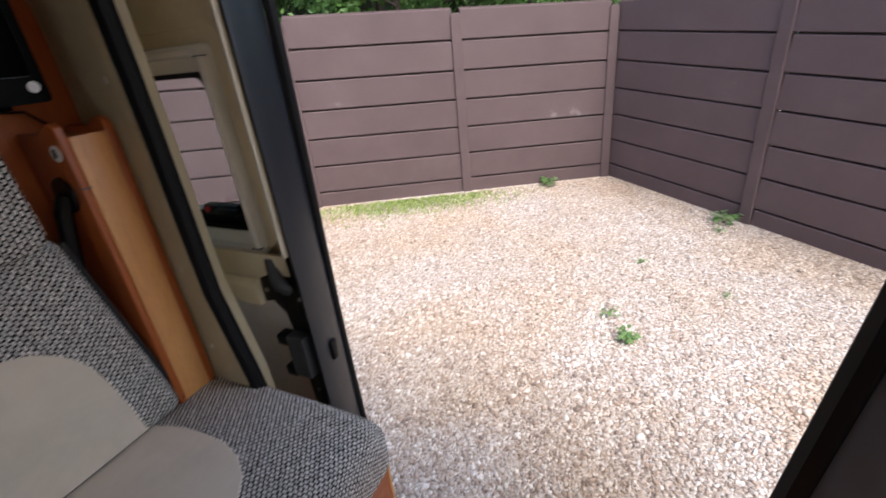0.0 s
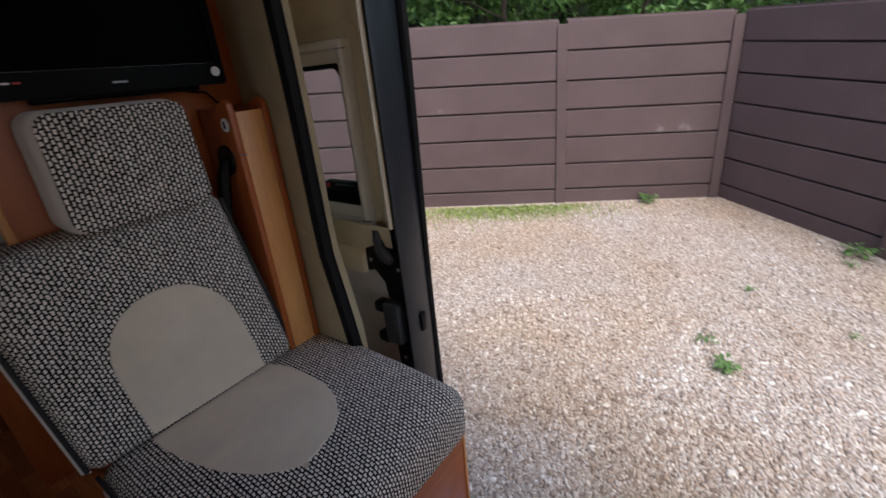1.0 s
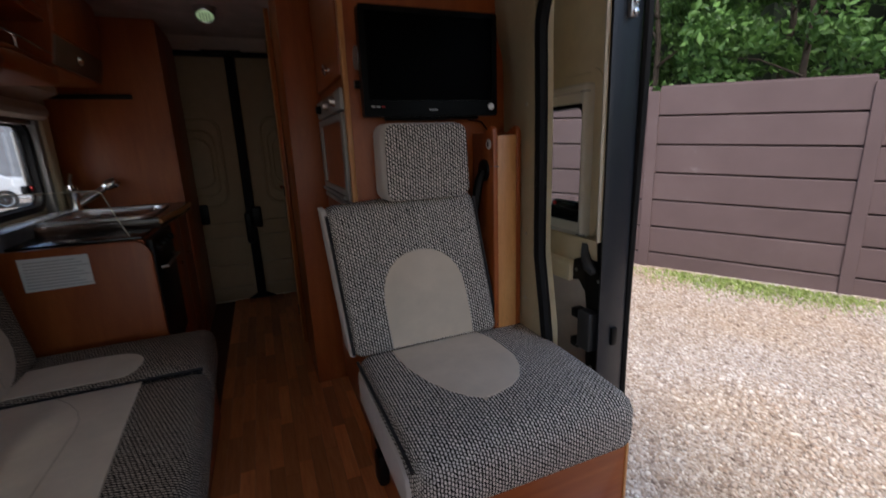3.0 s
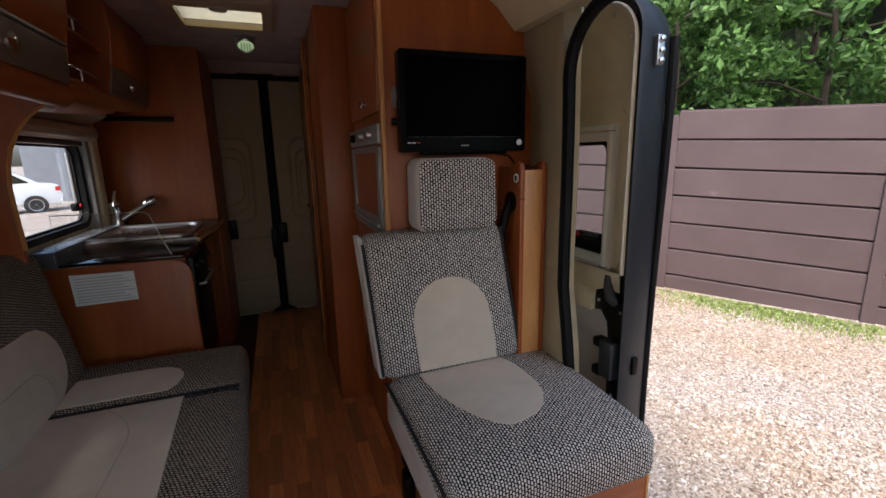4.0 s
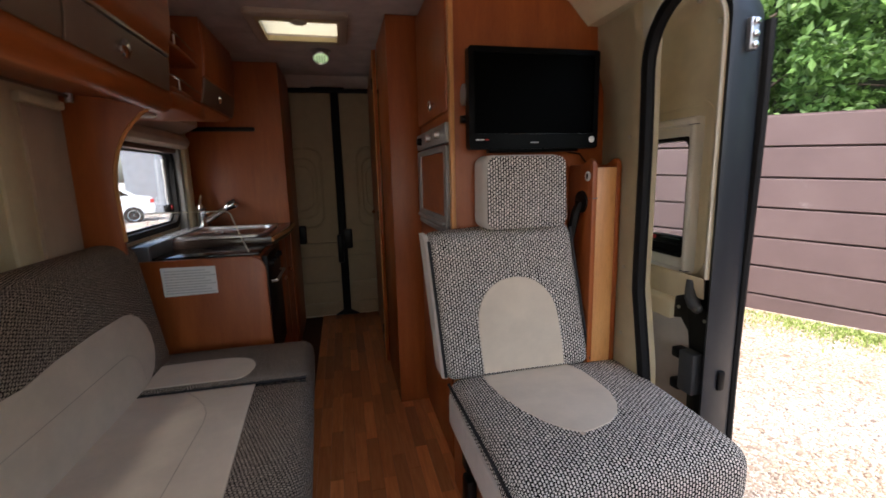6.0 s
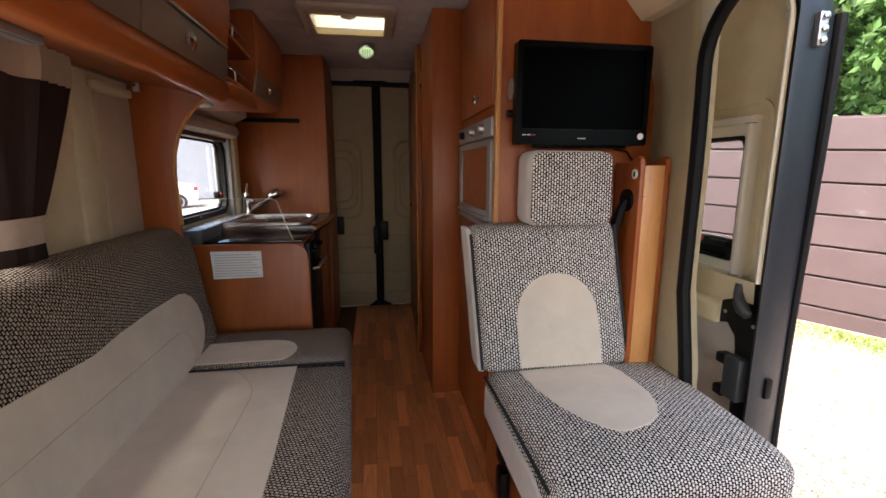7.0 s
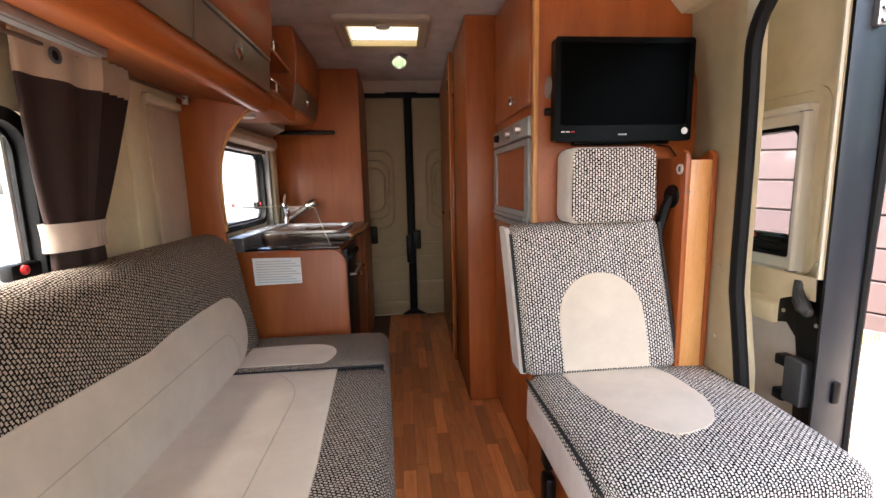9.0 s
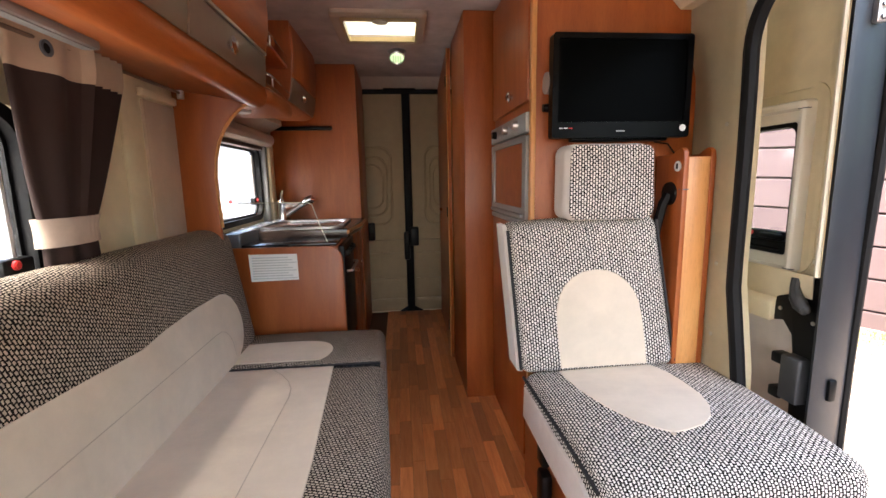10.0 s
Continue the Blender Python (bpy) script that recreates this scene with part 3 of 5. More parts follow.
window("window_1", *SOFA_WIN, "side window in black rubber beside the sofa", 0.915)
window("window_2", *KIT_WIN, "side window in black rubber over the worktop", 2.6)

# wall relief by the sofa and reveal of the kitchen window
wall_trim = thing("wall_lining", (-0.93, 1.4, 0.9), "cream ribbed lining between window and wooden divider", "trim", kind="structure")
part("rib", box(-0.942, -0.926, 1.05, 1.075, 0.8, 1.5, 0.006), cream_plastic, wall_trim)
part("rib", box(-0.942, -0.928, 1.36, 1.46, 0.8, 1.5, 0.006), cream_plastic, wall_trim)
part("lining_panel", box(-0.942, -0.93, 1.49, 1.70, 0.8, 1.44, 0.004), tan_cloth, wall_trim, "beige padded lining")
part("ledge", box(-0.942, -0.915, 1.47, 1.70, 1.445, 1.475, 0.008), cream_plastic, wall_trim)
reveal = thing("window_reveal", (-0.93, 2.7, 0.93), "cream reveal beside the kitchen window", "trim", kind="structure")
part("reveal_side", box(-0.945, -0.885, 2.77, 2.86, 0.9, 1.42, 0.01), cream_plastic, reveal)
part("reveal_side", box(-0.945, -0.9, 2.725, 2.77, 0.9, 1.42, 0.006), silver_paint, reveal, "grey blind guide")

# ---- rear doors ----
def rear_door(name, s, label):
    d = thing(name, (s * 0.32, 3.57, 0), label, "door", kind="structure")
    x0, x1 = sorted((s * 0.03, s * 0.62))
    part("door_panel", box(x0, x1, 3.565, 3.61, 0.02, 1.85, 0.012), shaded_cream_plastic, d)
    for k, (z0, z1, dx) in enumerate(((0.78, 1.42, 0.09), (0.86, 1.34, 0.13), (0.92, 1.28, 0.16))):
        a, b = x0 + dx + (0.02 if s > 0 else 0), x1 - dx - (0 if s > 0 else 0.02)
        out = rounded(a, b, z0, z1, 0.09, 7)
        part("pressed_rib", tube([(x, 3.562, z) for x, z in out], 0.012 - 0.002 * k, 8, True), shaded_cream_plastic, d)
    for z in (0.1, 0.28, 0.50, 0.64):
        part("pressed_ridge", box(x0 + 0.02, x1 - 0.02, 3.545, 3.575, z, z + (0.012 if z == 0.64 else 0.035), 0.005), shaded_cream_plastic, d)
    return d


dl = rear_door("rear_door", -1, "cream inner panel of a closed rear door")
dr = rear_door("rear_door", 1, "cream inner panel of a closed rear door")
part("closing_strip", box(-0.035, 0.03, 3.535, 3.57, 0.03, 1.85, 0.012), black_rubber, dl, "black closing strip")
part("strip_foot", prism([(-0.1, 0.02), (0.1, 0.02), (0.03, 0.06), (-0.035, 0.06)], "y", 3.54, 3.572, 0.004), black_rubber, dl)
h = part("door_handle", box(0.0, 0.075, 3.50, 3.55, 0.6, 0.76, 0.012), black_plastic, dr, "black door handle")
part("grip", box(-0.05, 0.0, 3.505, 3.54, 0.48, 0.72, 0.014), black_plastic, h)
part("latch", box(-0.36, -0.29, 3.53, 3.57, 0.65, 0.8, 0.012), black_plastic, dl, "black latch")
part("top_seal", box(-0.64, 0.64, 3.53, 3.57, 1.84, 1.875, 0.012), black_rubber, dl, "black rubber seal")
part("top_bracket", box(-0.18, 0.08, 3.52, 3.57, 1.865, 1.885, 0.008), black_rubber, dl)
header = thing("rear_header", (0, 3.5, 1.9), "cream padded header over the rear doors", "trim", kind="structure")
part("header_panel", prism([(3.3, 1.93), (3.38, 1.915), (3.52, 1.88), (3.61, 1.87), (3.61, 1.93)], "x", -0.62, 0.62), pale_liner, header)

# ---- roof hatch ----
hatch = thing("roof_hatch", (-0.14, 2.25, 1.92), "square roof hatch glowing through its pale blind", "roof hatch", kind="structure")
hbm = bmesh.new()
rows = [[hbm.verts.new((x, y, z)) for x, y in rounded(-0.37 + d, 0.087 - d, 2.012 + 1.3 * d, 2.478 - 1.1 * d, 0.03 - d * 0.3)] for d, z in ((0.0, 1.926), (0.0, 1.908), (0.006, 1.902), (0.034, 1.9), (0.04, 1.903), (0.05, 1.922))]
for p, q in zip(rows, rows[1:]):
    for k in range(len(p)):
        hbm.faces.new((p[k], p[(k + 1) % len(p)], q[(k + 1) % len(p)], q[k]))
bmesh.ops.recalc_face_normals(hbm, faces=hbm.faces[:])
part("outer_frame", hbm, plain("beige_hatch_plastic", (0.42, 0.34, 0.27), 0.4, vary=0.04), hatch)
o = rounded(-0.328, 0.05, 2.07, 2.432, 0.015)
i = rounded(-0.314, 0.037, 2.112, 2.41, 0.012)
part("inner_frame", ring(o, i, "z", 1.902, 1.925), plain("gold_edged_plastic", (0.5, 0.4, 0.22), 0.35, vary=0.04), hatch, "gilt inner rim")
part("blind", prism(rounded(-0.325, 0.047, 2.1, 2.42, 0.01), "z", 1.935, 1.937), hatch_mat, hatch, "pale translucent blind", 0)
part("finger_grip", lathe([(0.036, 0), (0.036, 0.008), (0.026, 0.012)], (-0.138, 2.112, 1.898), "z", 20), cream_frame, hatch)

spot = thing("spotlight", (-0.06, 2.665, 1.92), "small round ceiling spotlight with a glowing lens", "ceiling light")
def tipped(bm):
    """Turns the lamp head a little towards the front of the van."""
    c = Vector((-0.06, 2.665, 1.925))
    bmesh.ops.rotate(bm, verts=bm.verts, cent=c, matrix=Matrix.Rotation(radians(-32), 3, "X"))
    return bm


part("ceiling_plate", lathe([(0.058, 0.0), (0.058, -0.008), (0.05, -0.012)], (-0.06, 2.675, 1.925), "z", 24), brushed, spot)
part("bezel", tipped(lathe([(0.044, 0.0), (0.05, -0.05), (0.05, -0.06), (0.044, -0.066), (0.037, -0.058)], (-0.06, 2.665, 1.925), "z", 24)), brushed, spot)
part("lens", tipped(lathe([(0.038, 0.0), (0.036, -0.006)], (-0.06, 2.665, 1.868), "z", 20)), spot_glow, spot, "glowing ribbed lens")
for k in range(4):
    part("louvre", tipped(box(-0.084 + 0.014 * k, -0.079 + 0.014 * k, 2.64, 2.69, 1.856, 1.864)), brushed, spot)

# ---- bench sofa along the left wall ----
sofa = thing("bench_sofa", (-0.5, 0.7, 0), "long bench sofa in black and white tweed with cream panels", "sofa")
part("base", box(-0.9, -0.2, -0.3, 1.90, 0.0, 0.31, 0.006), wood_along, sofa, "cherry veneer bench base")


def straight(c):
    """Puts a cushion at c; its front draws back a little towards the rear of the van."""
    return lambda p: Vector((p.x + c[0] - 0.045 * max(0.0, p.y + c[1] - 0.85) * max(0.0, p.x + 0.36) / 0.72, p.y + c[1], p.z + c[2]))


# long seat cushion
H, R, B = (0.36, 0.90, 0.085), 0.05, 0.012
C = (-0.475, 0.56, 0.375)
seat = part("seat_cushion", cushion(H, R, B, straight(C)), tweed_dimmed, sofa)
out = [(-0.33, -0.88), (0.2, -0.88), (0.185, -0.4), (0.172, 0.3), (0.155, 0.885), (-0.33, 0.885)]
dense = []
for (u0, v0), (u1, v1) in zip(out, out[1:] + out[:1]):
    dense += [(u0 + (u1 - u0) * k / 8, v0 + (v1 - v0) * k / 8) for k in range(8)]
part("cream_panel", patch(dense, H, B, straight(C)), cream_fabric, seat, "cream suede panel")
part("piping", piping(H, R, B, straight(C), "b"), piping_mat, seat, "black piping")
line = [(-0.445, 0.0 + 0.12 * k) for k in range(10)] + [(-0.445 - 0.03 * k * k / 4, 1.2 + 0.06 * k) for k in range(5)]
part("stitching", tube([(x, y, C[2] + H[2] + B * (1 - ((x - C[0]) / H[0]) ** 2) * (1 - ((y - C[1]) / H[1]) ** 2) + 0.001) for x, y in line], 0.0022, 6), thread_mat, seat, "stitched seam")

# short seat cushion
H2, C2 = (0.36, 0.205, 0.085), (-0.475, 1.667, 0.375)
seat2 = part("seat_cushion", cushion(H2, R, B, straight(C2)), tweed_dimmed, sofa)
out = [(-0.33, -0.165), (-0.05, -0.168), (0.08, -0.168)] + [(0.08 + 0.055 * math.sin(radians(a)), -0.168 + 0.095 * (1 - math.cos(radians(a)))) for a in (25, 50, 75, 90)]
out += [(0.135 - 0.1 * (1 - math.cos(radians(a))), -0.073 + 0.09 * math.sin(radians(a))) for a in (20, 40, 60, 80)] + [(0.0, 0.022), (-0.1, 0.024), (-0.2, 0.024), (-0.33, 0.024)]
dense = []
for (u0, v0), (u1, v1) in zip(out, out[1:] + out[:1]):
    dense += [(u0 + (u1 - u0) * k / 3, v0 + (v1 - v0) * k / 3) for k in range(3)]
part("cream_panel", patch(dense, H2, B, straight(C2)), cream_fabric, seat2, "cream suede panel")
part("piping", piping(H2, R, B, straight(C2), "f", 0.007), piping_mat, seat2, "black piping")


# backrest: the block lies with its top facing the room and leans back
def back_place(p):
    x = -0.835 + p.z - (p.x + 0.0) * 0.16
    return Vector((x, p.y + 0.715, 0.697 + p.x))


HB, RB, BB = (0.265, 1.10, 0.075), 0.06, 0.012
back = part("backrest", cushion(HB, RB, BB, back_place), tweed_dimmed, sofa)
out = [(-0.235, -1.06), (-0.235, 0.80)] + [(-0.235 + 0.125 * (1 - math.cos(radians(a))), 0.80 + 0.16 * math.sin(radians(a))) for a in (20, 40, 60, 80)]
out += [(-0.10 + 0.138 * math.sin(radians(a)), 0.96 - 0.16 * (1 - math.cos(radians(a)))) for a in (5, 25, 45, 65, 85)]
out += [(0.042, 0.62), (0.036, 0.42), (0.024, 0.3), (0.036, 0.1), (0.046, -0.1), (0.044, -0.5), (0.04, -1.06)]
dense = []
for (u0, v0), (u1, v1) in zip(out, out[1:] + out[:1]):
    k2 = max(1, int(math.hypot(u1 - u0, v1 - v0) / 0.05))
    dense += [(u0 + (u1 - u0) * k / k2, v0 + (v1 - v0) * k / k2) for k in range(k2)]
part("cream_panel", patch(dense, HB, BB, back_place), cream_fabric, back, "cream suede panel")
line = [(-0.085, -1.0 + 0.1 * k) for k in range(18)] + [(-0.085 - 0.09 * (1 - math.cos(radians(a))), 0.72 + 0.1 * math.sin(radians(a))) for a in (15, 30, 45, 60, 75, 90)] + [(-0.21, 0.82)]
part("stitching", tube([back_place(Vector((u, v, HB[2] + BB * (1 - (u / HB[0]) ** 2) * (1 - (v / HB[1]) ** 2) + 0.001))) for u, v in line], 0.0022, 6), thread_mat, back, "stitched seam")
bt = part("strap", box(-0.199, -0.194, 0.98, 1.0, 0.05, 0.24, 0.002), black_plastic, sofa, "black pull strap")
part("catch_knob", lathe([(0.009, 0), (0.009, 0.012), (0.005, 0.016)], (-0.2, 0.86, 0.1), "x", 12), chrome, sofa, "small chrome knob")

# ---- single belted seat by the sliding door ----
chair = thing("belted_seat", (0.65, 0.95, 0), "single travel seat in black and white tweed with cream oval", "seat")
FY = 0.655
arch = [(0.372, 0.0), (0.372, 0.345), (0.962, 0.345), (0.962, 0.0), (0.866, 0.0), (0.862, 0.13), (0.856, 0.148), (0.838, 0.158)]
arch += [(0.838 - 0.30 * k / 8, 0.158 - 0.085 * (k / 8) ** 1.6) for k in range(1, 9)] + [(0.50, 0.055), (0.475, 0.02), (0.47, 0.0)]
part("front_board", prism(arch, "y", FY, FY + 0.018, 0.003), wood_across, chair, "cherry veneer board with an arched cut-out")
part("kick_board", box(0.46, 0.88, FY + 0.02, FY + 0.035, 0.0, 0.2), wood_across, chair)
part("side_board", box(0.372, 0.39, FY + 0.018, 1.34, 0.0, 0.345, 0.003), wood_along, chair)
part("side_board", box(0.944, 0.962, FY + 0.018, 1.06, 0.0, 0.345, 0.003), wood_along, chair)
part("corner_edge", box(0.955, 0.966, FY - 0.004, FY + 0.016, 0.0, 0.347, 0.004), wood_edge, chair, "pale edging")
part("lock", lathe([(0.008, 0), (0.008, -0.006), (0.005, -0.008)], (0.683, FY, 0.207), "y", 12), chrome, chair, "small chrome lock")
part("lever", prism([(0.655, 0.165), (0.675, 0.172), (0.708, 0.112), (0.688, 0.1)], "y", FY - 0.02, FY, 0.003), black_plastic, chair, "black release lever")
vent = part("vent", lathe([(0.036, 0.0), (0.036, -0.012), (0.03, -0.016), (0.028, -0.01)], (0.636, FY + 0.02, 0.062), "y", 20), grey_plastic, chair, "round grey air vent")
for k in range(5):
    part("slat", box(0.611, 0.661, FY + 0.002, FY + 0.01, 0.039 + 0.01 * k, 0.043 + 0.01 * k), grey_plastic, vent)


def seat_place(p):
    """Widens a little towards the back, dips to the front edge."""
    return Vector((p.x * (1 + 0.05 * p.y) + 0.662, p.y + 0.94, p.z + 0.417 - 0.012 * (p.y < 0) * (p.y / 0.3) ** 2))


HS, RS, BS = (0.335, 0.3, 0.085), 0.055, 0.016
cush = part("seat_cushion", cushion(HS, RS, BS, seat_place), tweed_mat, chair)
oval = [(-0.222, 0.262)]
for k in range(1, 8):
    oval.append((-0.222 + 0.33 * k / 8, 0.262 + 0.004 * k / 8))
oval += [(0.108, 0.266), (0.125, 0.2), (0.132, 0.12), (0.128, 0.03), (0.11, -0.03), (0.075, -0.08), (0.03, -0.112), (-0.03, -0.128), (-0.07, -0.132), (-0.11, -0.105), (-0.15, -0.06), (-0.185, 0.01), (-0.21, 0.1), (-0.222, 0.19)]
oval = [(u * 0.965 - 0.004, v - 0.012) for u, v in oval]
part("oval_panel", patch(oval, HS, BS, seat_place), cream_fabric, cush, "cream suede oval panel")
part("gathered_knot", lathe([(0.002, -0.002), (0.007, 0.0), (0.005, 0.003), (0.001, 0.004)], seat_place(Vector((-0.072, -0.146, HS[2] + BS * 0.72))), "z", 8), thread_mat, cush, "gathered knot of thread")
for s in "l":
    part("piping", piping(HS, RS, BS, seat_place, s), piping_mat, cush, "black piping")
side = prism([(0.69, 0.345), (0.68, 0.40), (0.69, 0.437), (0.75, 0.452), (1.19, 0.46), (1.2, 0.345)], "x", 0.321, 0.337, 0.006)
part("side_panel", side, side_fabric, cush, "pale grey side panel")
part("pull_loop", prism([(0.68, 0.36), (0.70, 0.36), (0.72, 0.27), (0.695, 0.26)], "x", 0.345, 0.352, 0.002), side_fabric, cush, "fabric loop")


def chair_back(p):
    """The block stands with its top facing forward, narrower above."""
    t = (p.y + 0.25) / 0.5
    return Vector((0.586 + p.x * (1.0 - 0.065 * t) - 0.06 * t, 1.255 - p.z + 0.035 * t, 0.752 + p.y + 0.045 * p.x * t))


HK, RK, BK = (0.272, 0.258, 0.072), 0.04, 0.012
rest = part("backrest", cushion(HK, RK, BK, chair_back), tweed_mat, chair)
oval = [(-0.15 + 0.3 * k / 8, -0.235) for k in range(9)] + [(0.152, -0.15), (0.15, -0.06)]
oval += [(0.15 * math.cos(radians(a)) ** 0.9 if a < 90 else -0.15 * abs(math.cos(radians(a))) ** 0.9, -0.06 + 0.155 * math.sin(radians(a))) for a in range(15, 180, 15)]
oval += [(-0.15, -0.06), (-0.152, -0.15)]
oval = [(u + 0.012, v) for u, v in oval]
part("oval_panel", patch(oval, HK, BK, chair_back), cream_fabric, rest, "cream suede oval panel")
for s in "lr":
    part("piping", piping(HK, RK, BK, chair_back, s), piping_mat, rest, "black piping")
seam = [(0.012 - 0.01 * k / 6, 0.098 + 0.022 * k) for k in range(7)]
part("stitching", tube([chair_back(Vector((u, v, HK[2] + BK * (1 - (u / HK[0]) ** 2) * (1 - (v / HK[1]) ** 2) - 0.0022))) for u, v in seam], 0.0025, 6), piping_mat, rest, "sewn centre seam")
sp = bmesh.new()
rows = []
for z, d0 in ((-0.25, 0.0), (-0.1, 0.0), (0.1, 0.0), (0.215, 0.002), (0.24, 0.012), (0.252, 0.03)):
    rows.append([sp.verts.new(chair_back(Vector((u, z, w)))) for u, w in ((-0.262, -0.068), (-0.28, -0.064), (-0.28, 0.036 - d0), (-0.264, 0.046 - d0))])
for p, q in zip(rows, rows[1:]):
    for k in range(4):
        sp.faces.new((p[k], p[(k + 1) % 4], q[(k + 1) % 4], q[k]))
sp.faces.new(rows[0][::-1])
sp.faces.new(rows[-1])
bmesh.ops.recalc_face_normals(sp, faces=sp.faces[:])
part("side_panel", sp, side_fabric, rest, "pale grey side panel")


def head_place(p):
    t = (p.y + 0.12) / 0.24
    return Vector((0.609 + p.x * (1 - 0.03 * t), 1.275 - p.z + 0.01 * t, 1.128 + p.y))


HH, RH, BH = (0.15, 0.124, 0.07), 0.035, 0.008
head = part("headrest", cushion(HH, RH, BH, head_place), side_fabric, chair, "pale headrest with a tweed front")
front = patch(rounded(-0.14, 0.146, -0.118, 0.118, 0.03, 5), HH, BH, head_place, 0.002)
uvl = front.loops.layers.uv.new("uv")
for f in front.faces:
    for l in f.loops:
        l[uvl].uv = (l.vert.co.x, l.vert.co.z)
part("tweed_front", front, tweed_mat, head, "black and white tweed front")
part("buckle_stalk", box(0.33, 0.36, 1.02, 1.075, 0.27, 0.37, 0.012), black_plastic, chair, "black belt buckle stalk")
part("belt_buckle", box(0.325, 0.362, 1.0, 1.06, 0.15, 0.26, 0.014), black_plastic, chair, "black belt buckle")

# ---- belt housing beside the headrest ----
hous = thing("belt_housing", (0.9, 1.28, 0), "tall cherry box that houses the seat belt", "belt box")
side_out = [(1.195, 0.4), (1.195, 1.20), (1.2, 1.225), (1.215, 1.235), (1.235, 1.228), (1.26, 1.215), (1.35, 1.215), (1.35, 0.4)]
part("side_board", prism(side_out, "x", 0.842, 0.86, 0.003), wood_up, hous)
part("side_board", prism(side_out, "x", 0.935, 0.953, 0.003), wood_up, hous)
# pale edging wood here carries the door's light on the board in its colour
part("front_board", box(0.86, 0.935, 1.198, 1.21, 0.4, 1.204, 0.002), wood_edge, hous, "front board, coloured paler for the light from the door")
part("top_board", box(0.86, 0.935, 1.21, 1.35, 1.185, 1.2, 0.002), wood_edge, hous)
bz = part("belt_slot", lathe([(0.038, 0), (0.04, 0.006), (0.03, 0.008), (0.026, 0.003)], (0.836, 1.262, 1.085), "x", 20), black_plastic, hous, "black belt outlet")
part("badge", lathe([(0.017, 0), (0.017, 0.003), (0.014, 0.004)], (0.839, 1.225, 1.175), "x", 20), white_plastic, hous, "round white badge")
part("badge_mark", box(0.8365, 0.8395, 1.222, 1.228, 1.167, 1.184), black_plastic, hous)
part("belt", tube([(0.838, 1.262, 1.085), (0.825, 1.27, 1.05), (0.812, 1.275, 0.98), (0.80, 1.28, 0.9)], 0.016, 6), black_plastic, hous, "black seat belt")
part("hook", tube([(0.842, 1.215, 1.1), (0.846, 1.19, 1.1), (0.858, 1.187, 1.101)], 0.0018, 6), grey_plastic, hous, "thin metal hook")

# ---- tall unit behind the seat: television wall, oven, fridge door ----
unit = thing("tall_cabinet", (0.65, 1.7, 0), "tall cherry cabinet with an oven and a locker", "cabinet")
part("end_wall", prism([(0.39, 0.0), (0.39, 1.923), (0.93, 1.923), (0.955, 1.78), (0.97, 1.6), (0.982, 1.5), (0.983, 0.0)], "y", 1.36, 1.378, 0.003), wood_up, unit, "cherry end wall")
part("carcase", box(0.402, 0.94, 1.378, 1.998, 0.0, 1.92), wood_up, unit)
part("corner_post", box(0.386, 0.403, 1.355, 1.382, 0.0, 1.92, 0.003), wood_edge, unit)
ud = part("upper_door", box(0.384, 0.403, 1.40, 1.965, 1.415, 1.895, 0.005), wood_up, unit, "upper locker door")
part("knob", lathe([(0.012, 0), (0.012, -0.008), (0.02, -0.014), (0.02, -0.02), (0.01, -0.025)], (0.384, 1.604, 1.46), "x", 16), chrome, ud, "oval chrome knob")
ld = part("lower_door", box(0.384, 0.403, 1.40, 1.965, 0.06, 0.965, 0.005), wood_up, unit, "fridge door in cherry veneer")
oven = thing("oven", (0.45, 1.68, 0.98), "built-in oven with silver frame and wood panel door", "oven")
part("control_panel", box(0.376, 0.403, 1.39, 1.97, 1.305, 1.375, 0.005), silver_paint, oven, "silver control panel")
for y in (1.5, 1.66, 1.86):
    part("oven_knob", lathe([(0.017, 0), (0.017, -0.006), (0.014, -0.02)], (0.376, y, 1.34), "x", 16), black_plastic if y > 1.8 else brushed, oven)
od = part("oven_door", ring(rounded(1.39, 1.97, 0.995, 1.297, 0.01, 3), rounded(1.44, 1.92, 1.035, 1.275, 0.008, 3), "x", 0.378, 0.403), silver_paint, oven, "silver door frame")
part("door_panel", box(0.386, 0.4, 1.435, 1.925, 1.03, 1.28), wood_across, od, "wood veneer door panel")
part("door_handle", box(0.366, 0.38, 1.42, 1.94, 1.0, 1.015, 0.005), silver_paint, od)
part("lower_rail", box(0.378, 0.403, 1.39, 1.97, 0.968, 0.99, 0.004), silver_paint, oven)

# ---- television ----
tv = thing("television", (0.64, 1.29, 1.25), "black flat television on a wall bracket", "television")
part("bezel", ring(rounded(0.427, 0.896, 1.272, 1.596, 0.01, 3), rounded(0.446, 0.877, 1.322, 1.578, 0.004, 3), "y", 1.262, 1.30), tv_plastic, tv)
part("back_shell", box(0.442, 0.884, 1.275, 1.32, 1.276, 1.588, 0.01), black_plastic, tv)
part("screen", box(0.445, 0.878, 1.268, 1.276, 1.321, 1.579), screen_mat, tv, "dark glossy screen")
part("stand_edge", box(0.5, 0.83, 1.275, 1.31, 1.262, 1.275, 0.004), tv_plastic, tv)
part("maker_mark", box(0.643, 0.672, 1.2605, 1.2625, 1.291, 1.295), silver_paint, tv)
part("sticker", lathe([(0.011, 0), (0.011, -0.0012)], (0.872, 1.2615, 1.302), "y", 16), white_plastic, tv, "round white sticker")
for k, m in enumerate((white_plastic, white_plastic, red_plastic)):
    part("logo_mark", box(0.45 + 0.016 * k, 0.462 + 0.016 * k, 1.2605, 1.2625, 1.301, 1.3045), m, tv)
